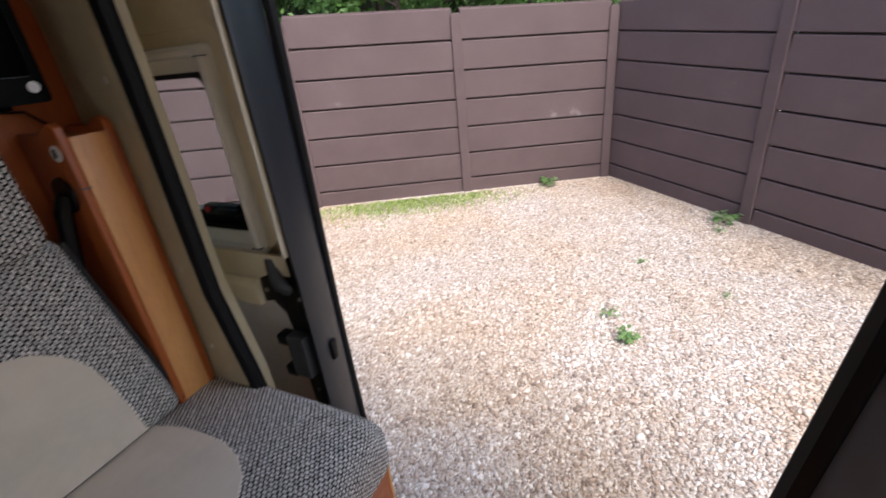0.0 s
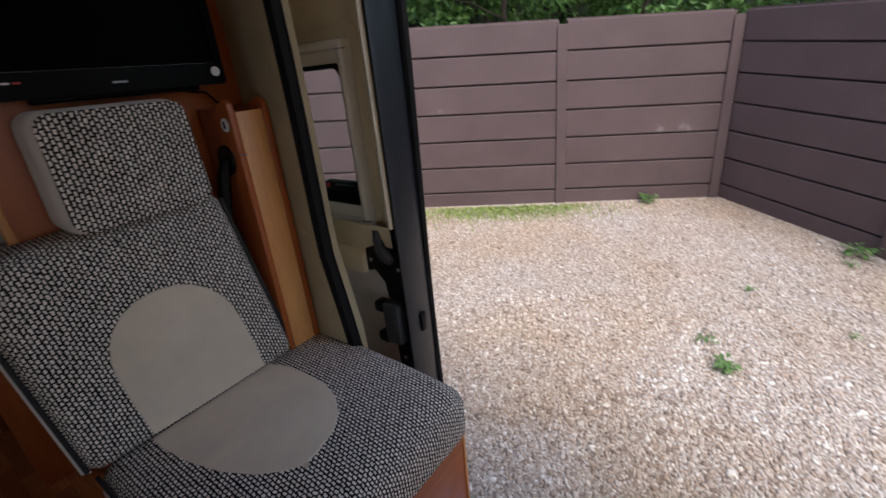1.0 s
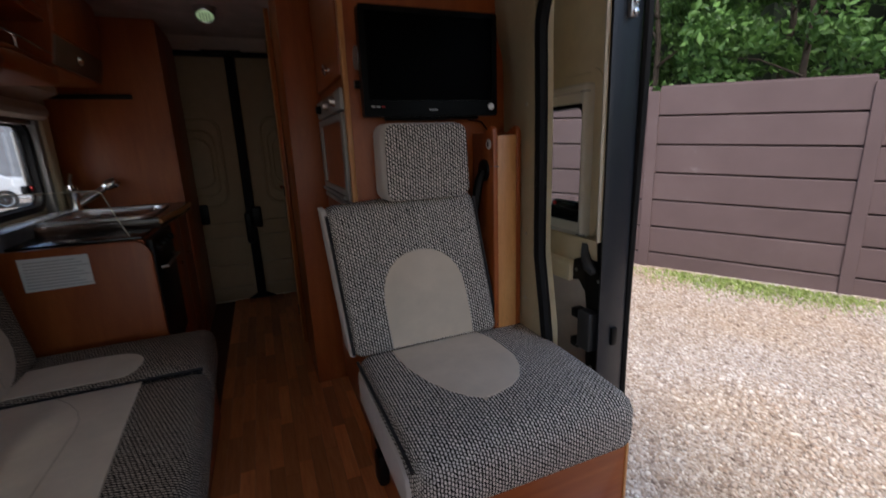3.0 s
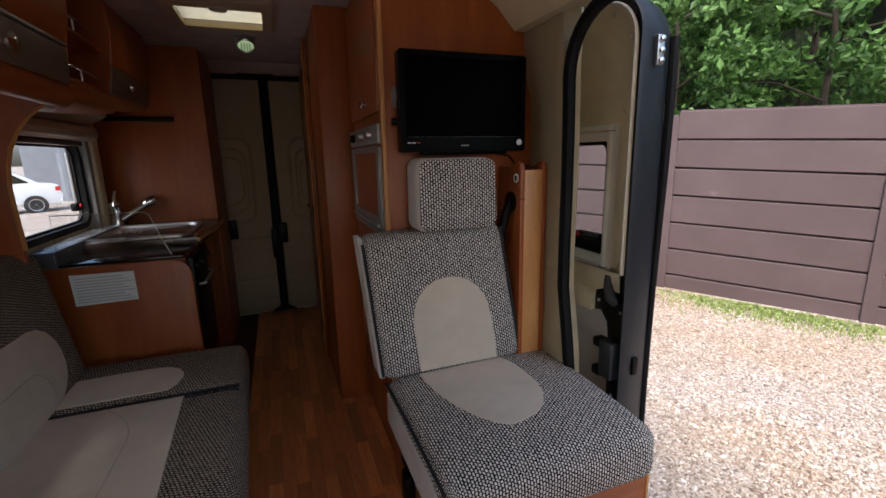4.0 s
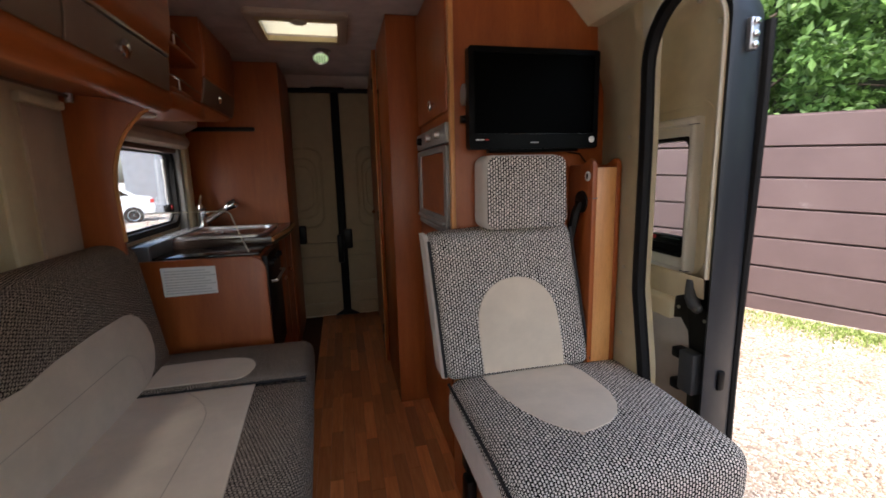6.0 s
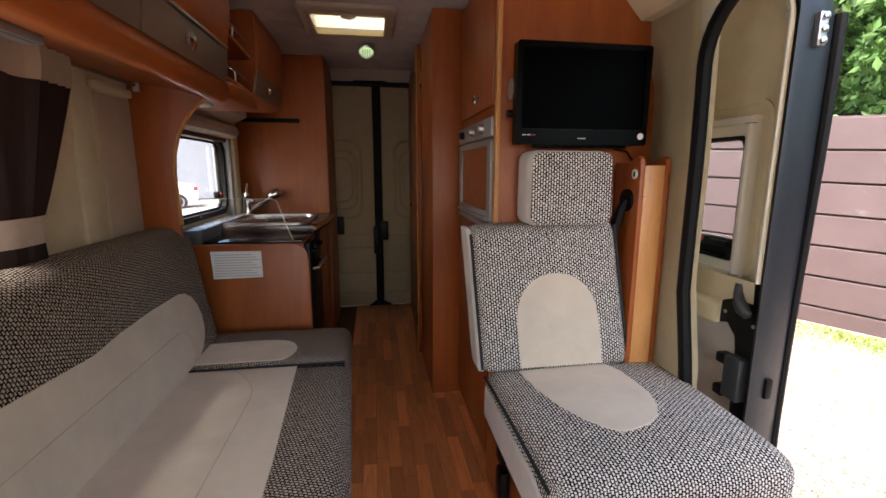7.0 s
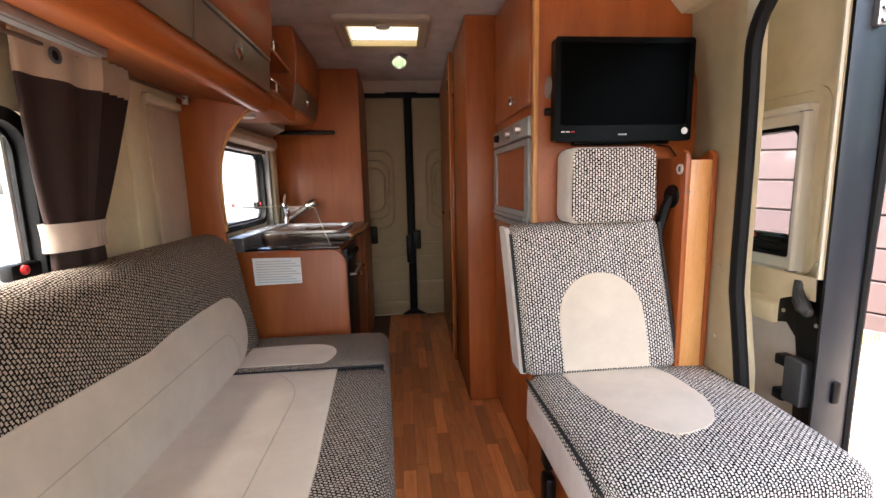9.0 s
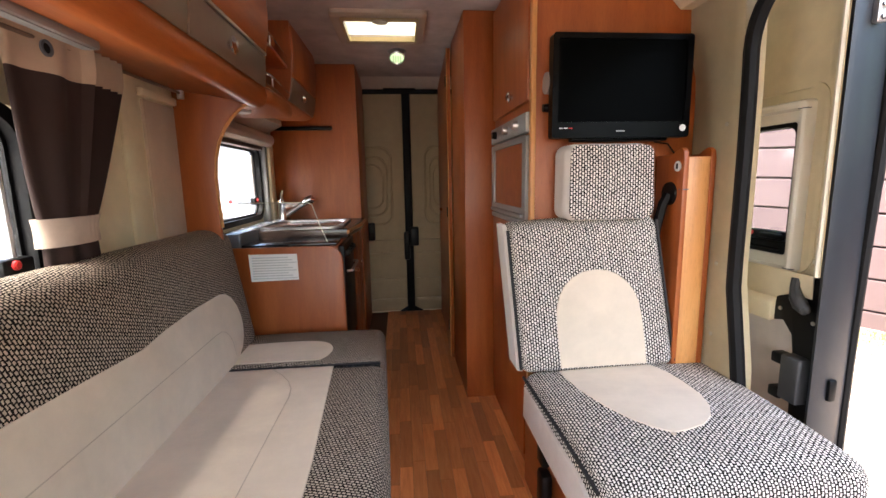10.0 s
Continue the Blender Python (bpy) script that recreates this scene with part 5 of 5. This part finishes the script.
# lower trim and lock gear
part("lower_ledge", prism([(1.075, 0.75), (1.128, 0.775), (1.128, 0.69), (1.075, 0.686)], "y", 1.07, 2.1, 0.008), cream_plastic, sd, "cream ledge")
part("lower_lining", prism(rounded(0.99, 2.1, -0.15, 0.698, 0.04, 6), "x", 1.128, 1.14), pale_liner, sd, "pale grey lower lining")
gear = prism([(0.92, 0.868), (0.944, 0.868), (0.958, 0.842), (0.985, 0.815), (1.02, 0.79), (1.07, 0.768), (1.078, 0.69), (1.04, 0.7), (1.006, 0.664), (0.996, 0.6), (0.985, 0.25), (0.92, 0.25)], "x", 1.092, 1.122, 0.004)
lp = part("lock_plate", gear, black_plastic, sd, "black lock plate")
for y, z in ((0.94, 0.72), (1.05, 0.735), (0.96, 0.4)):
    part("screw", lathe([(0.006, 0), (0.006, -0.003)], (1.092, y, z), "x", 10), brushed, lp)
part("lock_lever", tube([(1.088, 1.0, 0.838), (1.08, 0.998, 0.815), (1.074, 0.985, 0.788), (1.072, 0.968, 0.77), (1.074, 0.955, 0.76)], lambda s: 0.013 + 0.008 * math.sin(3.1 * s - 0.6) ** 2, 10), dark_gear, sd, "grey lever")
part("lever_knob", lathe([(0.004, 0.0), (0.016, -0.004), (0.019, -0.012), (0.014, -0.022), (0.004, -0.026)], (1.086, 0.958, 0.76), "x", 14), dark_gear, sd)
rg = part("roller_gear", box(1.055, 1.12, 0.935, 0.998, 0.472, 0.612, 0.008), dark_gear, sd, "dark grey roller bracket")
for z0, z1 in ((0.572, 0.606), (0.462, 0.496)):
    part("roller", box(1.06, 1.1, 0.996, 1.036, z0, z1, 0.006), black_plastic, rg)
part("edge_button", box(1.12, 1.145, 0.896, 0.912, 0.50, 0.565, 0.006), black_plastic, sd, "grey push button")
st = part("striker", box(1.115, 1.142, 0.89, 0.908, 1.51, 1.595, 0.004), brushed, sd, "silver latch striker")
for z in (1.522, 1.55, 1.582):
    part("bolt", lathe([(0.009, 0), (0.009, -0.008), (0.005, -0.01)], (1.128, 0.89, z), "y", 10), chrome, st)
seal = [(skin(z) + 0.085, DY0 + 0.022 + 0.008 * math.sin(z * 3), z) for z in [-0.2 + 0.1 * k for k in range(19)]]
part("edge_seal", tube(seal, 0.014, 8), black_rubber, sd, "black rubber edge seal")

# ---- folding step outside the door ----
step = thing("entry_step", (1.22, 0.35, gz(1.2, 0.35)), "white plastic entry step on the gravel", "step")
part("tread", box(1.055, 1.245, 0.02, 0.59, -0.225, -0.2, 0.008), white_plastic, step)
for k in range(5):
    part("tread_rib", box(1.075 + 0.034 * k, 1.087 + 0.034 * k, 0.04, 0.575, -0.2, -0.196), white_plastic, step)
for x in (1.08, 1.22):
    for y in (0.05, 0.56):
        part("leg", box(x - 0.016, x + 0.016, y - 0.016, y + 0.016, gz(x, y), -0.222, 0.004), white_plastic, step)

# ---- concrete fence ----
FA, FC, FD = Vector((6.17, 0.585)), Vector((4.17, 3.58)), Vector((5.08, -0.82))
along = (FC - FA).normalized()
across = (FD - FA).normalized()
BOARD_H, GAP, TALL = 0.284, 0.02, 2.0


def fence(name, start, d, bays, spacing, label, side=1):
    f = thing(name, (start.x, start.y, gz(start.x, start.y)), label, "fence")
    ang = math.atan2(d.y, d.x)
    half = spacing / 2 - 0.045
    pm = bpy.data.meshes.new("post")
    b = prism([(-0.055, 0.0), (-0.055, TALL + 0.03), (-0.045, TALL + 0.06), (0.045, TALL + 0.06), (0.055, TALL + 0.03), (0.055, 0.0)], "y", -0.05, 0.05, 0.006)
    b.to_mesh(pm)
    b.free()
    pm.materials.append(fence_mat)
    bmesh_board = bpy.data.meshes.new("board")
    b = prism([(side * u, w) for u, w in [(-0.024, 0.0), (-0.028, 0.004), (-0.028, BOARD_H - 0.006), (-0.023, BOARD_H), (0.03, BOARD_H), (0.03, BOARD_H + GAP - 0.001), (0.036, BOARD_H + GAP - 0.001), (0.036, 0.004), (0.032, 0.0)]], "x", -half, half)
    b.to_mesh(bmesh_board)
    b.free()
    bmesh_board.materials.append(fence_mat)
    r2 = random.Random(7)
    for k in range(bays + 1):
        p = start + d * spacing * k
        ob = new("post", pm)
        ob.parent = f
        ob.matrix_local = Matrix.Translation((p.x - start.x, p.y - start.y, gz(p.x, p.y) - gz(start.x, start.y) - 0.12)) @ Matrix.Rotation(ang, 4, "Z")
        if k == bays:
            break
        q = start + d * spacing * (k + 0.5)
        slope = math.atan2(gz(*(start + d * spacing * (k + 1))) - gz(*p), spacing)
        for j in range(7):
            z = gz(q.x, q.y) - gz(start.x, start.y) - 0.13 + j * (BOARD_H + GAP)
            ob = new("board", bmesh_board)
            ob.parent = f
            ob.matrix_local = Matrix.Translation((q.x - start.x, q.y - start.y, z)) @ Matrix.Rotation(ang, 4, "Z") @ Matrix.Rotation(-slope, 4, "Y") @ Matrix.Rotation(radians(r2.uniform(-0.4, 0.4)), 4, "X")
    return f


fence("concrete_fence", FA, along, 6, 1.80, "brown painted concrete fence of posts and boards", -1)
fence("concrete_fence", FA + Vector((0.09, -0.02)), across, 4, 1.80, "brown painted concrete fence running off at the corner")

# ---- loose pebbles ----
def soup(name, verts, faces, mat, parent=None, smooth=True):
    me = bpy.data.meshes.new(name)
    me.vertices.add(len(verts))
    me.vertices.foreach_set("co", verts.astype(np.float32).ravel())
    n = faces.shape[1]
    me.loops.add(faces.size)
    me.loops.foreach_set("vertex_index", faces.astype(np.int32).ravel())
    me.polygons.add(len(faces))
    me.polygons.foreach_set("loop_start", np.arange(0, faces.size, n, dtype=np.int32))
    me.polygons.foreach_set("use_smooth", np.full(len(faces), smooth))
    me.update(calc_edges=True)
    me.validate()
    me.materials.append(mat)
    ob = new(name, me)
    if parent is not None:
        ob.parent = parent
    return ob


def spin(n, r):
    """Random turns, n of 3 x 3."""
    q = r.normal(size=(n, 4))
    q /= np.linalg.norm(q, axis=1)[:, None]
    w, x, y, z = q.T
    return np.stack([np.stack([1 - 2 * (y * y + z * z), 2 * (x * y - z * w), 2 * (x * z + y * w)], 1),
                     np.stack([2 * (x * y + z * w), 1 - 2 * (x * x + z * z), 2 * (y * z - x * w)], 1),
                     np.stack([2 * (x * z - y * w), 2 * (y * z + x * w), 1 - 2 * (x * x + y * y)], 1)], 1)


rs = np.random.RandomState(3)
def solid_of(maker):
    b = bmesh.new()
    maker(b)
    v = np.array([p.co[:] for p in b.verts])
    f = np.array([[p.index for p in q.verts] for q in b.faces])
    b.free()
    return v, f


def eight_faced(b):
    o = [b.verts.new(p) for p in ((1, 0, 0), (0, 1, 0), (-1, 0, 0), (0, -1, 0), (0, 0, 1), (0, 0, -1))]
    for k in range(4):
        b.faces.new((o[k], o[(k + 1) % 4], o[4]))
        b.faces.new((o[(k + 1) % 4], o[k], o[5]))
    b.verts.index_update()


def twenty_faced(b):
    bmesh.ops.create_icosphere(b, subdivisions=1, radius=1.0)


def strew(name, count, near, far, maker, label):
    """Pebbles on the yard between two distances from the door."""
    iv, fi = solid_of(maker)
    x = rs.uniform(1.0, 6.9, count)
    y = rs.uniform(-2.4, 6.0, count)
    dist = np.hypot(x - 0.8, y - 0.4)
    nx, ny = -along.y, along.x
    ok = ((x - FA.x) * nx + (y - FA.y) * ny) * np.sign((0 - FA.x) * nx + (0 - FA.y) * ny) > 0.06
    mx, my = -across.y, across.x
    ok &= ((x - FA.x) * mx + (y - FA.y) * my) * np.sign((0 - FA.x) * mx + (0 - FA.y) * my) > 0.06
    ok &= (dist >= near) & (dist < far)
    x, y = x[ok], y[ok]
    n = len(x)
    size = rs.gamma(5.0, 0.0014, n) + 0.0025
    scale3 = np.stack([size * rs.uniform(0.8, 1.4, n), size * rs.uniform(0.6, 1.0, n), size * rs.uniform(0.45, 0.75, n)], 1)
    V = iv[None] * (1 + rs.uniform(-0.14, 0.14, (n, len(iv), 1))) * scale3[:, None]
    ang = rs.uniform(0, 2 * np.pi, n)
    tilt = rs.normal(0, 0.3, n)
    ca, sa, ct, st = np.cos(ang), np.sin(ang), np.cos(tilt), np.sin(tilt)
    X, Y, Z = V[..., 0], V[..., 1], V[..., 2]
    Y, Z = Y * ct[:, None] - Z * st[:, None], Y * st[:, None] + Z * ct[:, None]
    X, Y = X * ca[:, None] - Y * sa[:, None], X * sa[:, None] + Y * ca[:, None]
    g = 0.0345 * x + 0.0676 * y - 0.687
    P = np.stack([X + x[:, None], Y + y[:, None], Z + (g + size * 0.2)[:, None]], -1).reshape(-1, 3)
    Fc = (fi[None] + (np.arange(n) * len(iv))[:, None, None]).reshape(-1, 3)
    tagged(soup(name, P, Fc, pebble_mat), label, "gravel", kind="stuff")


strew("gravel_pebbles", 190000, 0.0, 2.6, twenty_faced, "loose rounded pebbles in cream, tan and grey")
strew("gravel_pebbles", 130000, 2.6, 9.0, eight_faced, "loose pebbles spread as far as the fence")

# ---- grass at the foot of the fence ----
def blades(name, cx, cy, count, spread, height, mat, label, category, seed, kind="", wide=0.006):
    r = np.random.RandomState(seed)
    t = r.normal(0, spread[0], count)
    s = -np.abs(r.normal(0, spread[1], count))
    bx = cx + t * along.x + s * 0.86
    by = cy + t * along.y + s * 0.51
    a = r.uniform(0, 2 * np.pi, count)
    h = height * r.uniform(0.4, 1.1, count)
    bend = r.uniform(0.2, 0.9, count) * h
    w = wide * r.uniform(0.6, 1.3, count)
    z = 0.0345 * bx + 0.0676 * by - 0.687
    ux, uy = np.cos(a), np.sin(a)
    p0 = np.stack([bx - uy * w, by + ux * w, z], 1)
    p1 = np.stack([bx + uy * w, by - ux * w, z], 1)
    p2 = np.stack([bx + ux * bend * 0.4 + uy * w * 0.7, by + uy * bend * 0.4 - ux * w * 0.7, z + h * 0.65], 1)
    p3 = np.stack([bx + ux * bend * 0.4 - uy * w * 0.7, by + uy * bend * 0.4 + ux * w * 0.7, z + h * 0.65], 1)
    p4 = np.stack([bx + ux * bend, by + uy * bend, z + h], 1)
    vs = np.stack([p0, p1, p2, p3, p4], 1)
    org = np.array([cx, cy, gz(cx, cy)])
    fs = np.array([[0, 1, 2], [0, 2, 3], [3, 2, 4]])
    ob = soup(name, vs.reshape(-1, 3) - org, (fs[None] + (np.arange(count) * 5)[:, None, None]).reshape(-1, 3), mat)
    ob.location = org
    return tagged(ob, label, category, kind=kind)


gp = Vector((4.68, 2.6))
blades("grass", gp.x, gp.y, 4200, (0.55, 0.2), 0.034, grass_mat, "thin fresh grass growing through the gravel", "grass", 5, "stuff")


# ---- weeds ----
def weed(cx, cy, leaves, reach, seed, label):
    r = np.random.RandomState(seed)
    ob = thing("weed", (cx, cy, gz(cx, cy)), label, "weed")
    vs, fs = [], []
    for k in range(leaves):
        a = r.uniform(0, 2 * np.pi)
        d = reach * r.uniform(0.2, 1.0)
        h = reach * r.uniform(0.15, 0.75)
        s = reach * r.uniform(0.16, 0.3)
        c = np.array([d * math.cos(a), d * math.sin(a), h])
        u = np.array([math.cos(a), math.sin(a), r.uniform(-0.5, 0.3)]) * s
        v = np.array([-math.sin(a), math.cos(a), r.uniform(-0.3, 0.3)]) * s * 0.55
        i = len(vs)
        vs += [c - u, c + v - u * 0.2, c + v * 0.8 + u * 0.5, c + u, c - v * 0.8 + u * 0.5, c - v - u * 0.2]
        fs += [[i, i + 1, i + 5], [i + 1, i + 2, i + 5], [i + 2, i + 4, i + 5], [i + 2, i + 3, i + 4]]
    soup("leaves", np.array(vs), np.array(fs), leaf_weed, ob)
    st = bmesh.new()
    for k in range(5):
        a = 1.3 * k + seed
        tube([ob.location, ob.location + Vector((math.cos(a) * reach * 0.3, math.sin(a) * reach * 0.3, reach * 0.4)), ob.location + Vector((math.cos(a) * reach * 0.7, math.sin(a) * reach * 0.7, reach * 0.5))], 0.0022, 5, bm=st)
    part("stems", st, leaf_weed, ob)


leaf_weed = leaf_material("weed_leaves", (0.09, 0.18, 0.05), (0.2, 0.34, 0.11))
weed(5.62, 1.17, 46, 0.13, 2, "small green weed at the foot of the fence")
weed(5.06, -0.66, 40, 0.14, 3, "small green weed growing against the fence boards")
weed(2.93, 0.12, 40, 0.085, 4, "straggly green weed in the gravel")
weed(3.16, 0.25, 16, 0.07, 6, "straggly green weed in the gravel")
weed(3.99, 0.06, 10, 0.06, 8, "tiny weed in the gravel")
weed(3.67, -0.53, 10, 0.05, 9, "tiny weed in the gravel")
weed(4.84, -0.6, 16, 0.07, 10, "small pale weed near the fence")


# ---- trees beyond the fence ----
def tree(cx, cy, height, spread, leaves, seed, leaf=0.055, low=0.15):
    r = np.random.RandomState(seed)
    base = Vector((cx, cy, gz(cx, cy)))
    t = thing("tree", base, "leafy green tree beyond the fence", "tree", "trees beyond the fence")
    bmt = bmesh.new()
    tube([base + Vector((0.05 * math.sin(2 * k), 0.05 * math.cos(3 * k), height * 0.8 * k / 8)) for k in range(9)], lambda s: 0.07 * (1 - 0.8 * s), 8, bm=bmt)
    tips = []
    for k in range(11):
        z = height * (0.2 + 0.6 * k / 10)
        a = 2.4 * k + seed
        ln = spread * r.uniform(0.6, 1.0)
        p = base + Vector((0, 0, z))
        e = p + Vector((math.cos(a) * ln, math.sin(a) * ln, 0.35 * ln))
        tube([p, p.lerp(e, 0.5) + Vector((0, 0, 0.08)), e], lambda s: 0.022 * (1 - 0.8 * s), 6, bm=bmt)
        tips.append(e - base)
    part("trunk", bmt, bark_mat, t)
    clumps = []
    for k in range(110):
        d = r.normal(size=3)
        d /= np.linalg.norm(d)
        rad = r.uniform(0.45, 1.0) ** 0.5
        clumps.append([d[0] * spread * rad, d[1] * spread * rad, height * (low + (1 - low) * 0.5) + d[2] * height * (1 - low) * 0.5 * rad])
    clumps += [list(e) for e in tips]
    clumps = np.array(clumps)
    cr = r.uniform(0.12, 0.36, len(clumps))
    pick = r.randint(0, len(clumps), leaves)
    d = r.normal(size=(leaves, 3))
    d /= np.linalg.norm(d, axis=1)[:, None]
    c = clumps[pick] + d * (cr[pick] * r.uniform(0.5, 1.1, leaves))[:, None] * np.array([1, 1, 0.75])
    m = spin(leaves, r)
    s = leaf * r.uniform(0.6, 1.25, leaves)
    u, v, w = m[:, :, 0] * s[:, None], m[:, :, 1] * (s * 0.5)[:, None], m[:, :, 2] * (s * 0.18)[:, None]
    vs = np.stack([c - u, c + v - w, c + u, c - v - w], 1).reshape(-1, 3)
    fs = (np.array([[0, 1, 2], [0, 2, 3]])[None] + (np.arange(leaves) * 4)[:, None, None]).reshape(-1, 3)
    soup("crown", vs, fs, leaf_mat, t, False)


out_n = Vector((along.y, -along.x))
for k, (s, off, h, sp, sd_) in enumerate(((-1.6, 1.6, 5.2, 1.4, 11), (0.2, 1.5, 5.0, 1.3, 12), (2.2, 1.6, 5.4, 1.4, 13), (3.9, 1.4, 5.2, 1.35, 14), (5.6, 1.5, 5.6, 1.4, 15), (7.4, 1.6, 5.4, 1.4, 16),
                                       (-0.5, 3.6, 9.0, 2.1, 17), (2.3, 3.7, 9.6, 2.2, 18), (5.0, 3.6, 9.4, 2.2, 19), (8.0, 3.8, 9.0, 2.2, 20))):
    p = FA + along * s + out_n * (off + 0.45)
    tree(p.x, p.y, h, sp, 9500 if off < 3 else 13000, sd_, 0.06 if off < 3 else 0.085)
for k, (s, off) in enumerate(((-1.2, 1.7), (-3.2, 1.7), (-5.0, 1.8))):
    p = FA + across * -s + Vector((-across.y, across.x)) * (off + 0.4)
    tree(p.x, p.y, 4.4, 1.4, 8000, 30 + k, 0.065)
# near-black sheet: the shade in the gaps between the trees, put into its colour
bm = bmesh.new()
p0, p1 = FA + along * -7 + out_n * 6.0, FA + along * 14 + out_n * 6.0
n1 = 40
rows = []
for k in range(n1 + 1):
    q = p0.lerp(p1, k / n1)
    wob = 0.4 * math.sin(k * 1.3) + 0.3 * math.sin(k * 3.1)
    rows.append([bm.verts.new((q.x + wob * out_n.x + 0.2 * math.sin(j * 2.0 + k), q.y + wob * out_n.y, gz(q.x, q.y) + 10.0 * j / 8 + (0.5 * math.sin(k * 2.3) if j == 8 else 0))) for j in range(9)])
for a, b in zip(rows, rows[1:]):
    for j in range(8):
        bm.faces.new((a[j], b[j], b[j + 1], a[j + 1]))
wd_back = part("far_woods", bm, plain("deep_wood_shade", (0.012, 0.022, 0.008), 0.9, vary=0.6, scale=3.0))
tagged(wd_back, "near-black sheet painted as the shade deep behind the trees", "woods", kind="backdrop")

# dry twigs lying over the fence top
tw = thing("twigs", (4.15, 3.95, 1.7), "dry pale twigs poking over the fence", "twigs")
rt = random.Random(2)
q0 = FA + along * 4.05 + out_n * 0.18
for k in range(9):
    a = Vector((q0.x + rt.uniform(-0.12, 0.12), q0.y + rt.uniform(-0.15, 0.15), gz(q0.x, q0.y) + 1.85))
    b = a + Vector((rt.uniform(-0.3, 0.12), rt.uniform(-0.35, 0.35), rt.uniform(0.15, 0.32)))
    part("twig", tube([a, a.lerp(b, 0.5) + Vector((0, 0, 0.04)), b], 0.008, 5), wood_edge, tw)

# ---- left side outside: pale building and a parked car ----
bw = thing("white_building", (-6.0, 25.0, gz(-6, 25)), "low white rendered building beyond the yard", "building")
turn = Matrix.Translation((-6.0, 25.0, 0)) @ Matrix.Rotation(radians(23), 4, "Z")


def turned(bm):
    bm.transform(turn)
    return bm


part("wall", turned(box(-4.2, 9, 0.0, 0.4, -0.9, 3.6)), render_wall, bw)
part("roof", turned(prism([(-0.15, 3.6), (0.55, 3.6), (0.55, 3.66), (-0.15, 3.7)], "x", -4.4, 9.2)), plain("grey_roof", (0.15, 0.15, 0.16), 0.8), bw)
for x in (6.6,):
    wv = part("window", turned(box(x, x + 1.0, -0.02, 0.05, 0.7, 1.6)), hob_glass, bw, "dark window pane")
    part("frame", turned(ring(rounded(x - 0.06, x + 1.06, 0.64, 1.66, 0.01, 2), rounded(x, x + 1.0, 0.7, 1.6, 0.01, 2), "y", -0.05, 0.02)), white_plastic, wv)


def car(cx, cy, label):
    z0 = gz(cx, cy)
    c = thing("car", (cx, cy, z0), label, "car")
    prof = [(-2.0, 0.3), (-2.05, 0.65), (-1.9, 0.86), (-1.0, 0.98), (-0.35, 1.4), (0.9, 1.42), (1.5, 1.02), (2.0, 0.95), (2.08, 0.6), (2.0, 0.3)]
    b = prism([(cy + y, z0 + z) for y, z in prof], "x", cx - 0.85, cx + 0.85, 0.06, 3)
    part("body", b, white_paint, c)
    win = [(-0.85, 1.0), (-0.33, 1.34), (0.85, 1.36), (1.3, 1.04)]
    part("side_window", prism([(cy + y, z0 + z) for y, z in win], "x", cx + 0.845, cx + 0.857), hob_glass, c, "dark side window")
    for y in (-1.3, 1.35):
        w = part("wheel", lathe([(0.2, -0.1), (0.31, -0.1), (0.32, 0.0), (0.31, 0.1), (0.2, 0.11)], (cx + 0.78, cy + y, z0 + 0.31), "x", 24), tyre_mat, c, "black tyre")
        part("rim", lathe([(0.2, 0.0), (0.2, 0.115), (0.08, 0.09), (0.05, 0.11)], (cx + 0.78, cy + y, z0 + 0.31), "x", 20), brushed, w, "alloy rim")
    c.rotation_euler = (0, 0, radians(-67))
    part("tail_lamp", box(cx + 0.6, cx + 0.86, cy + 1.9, cy + 2.03, z0 + 0.75, z0 + 0.9, 0.01), red_plastic, c)


car(-9.1, 18.4, "white hatchback car parked on the gravel")

lay_strips(-0.21, 0.975, -0.45, 3.56)
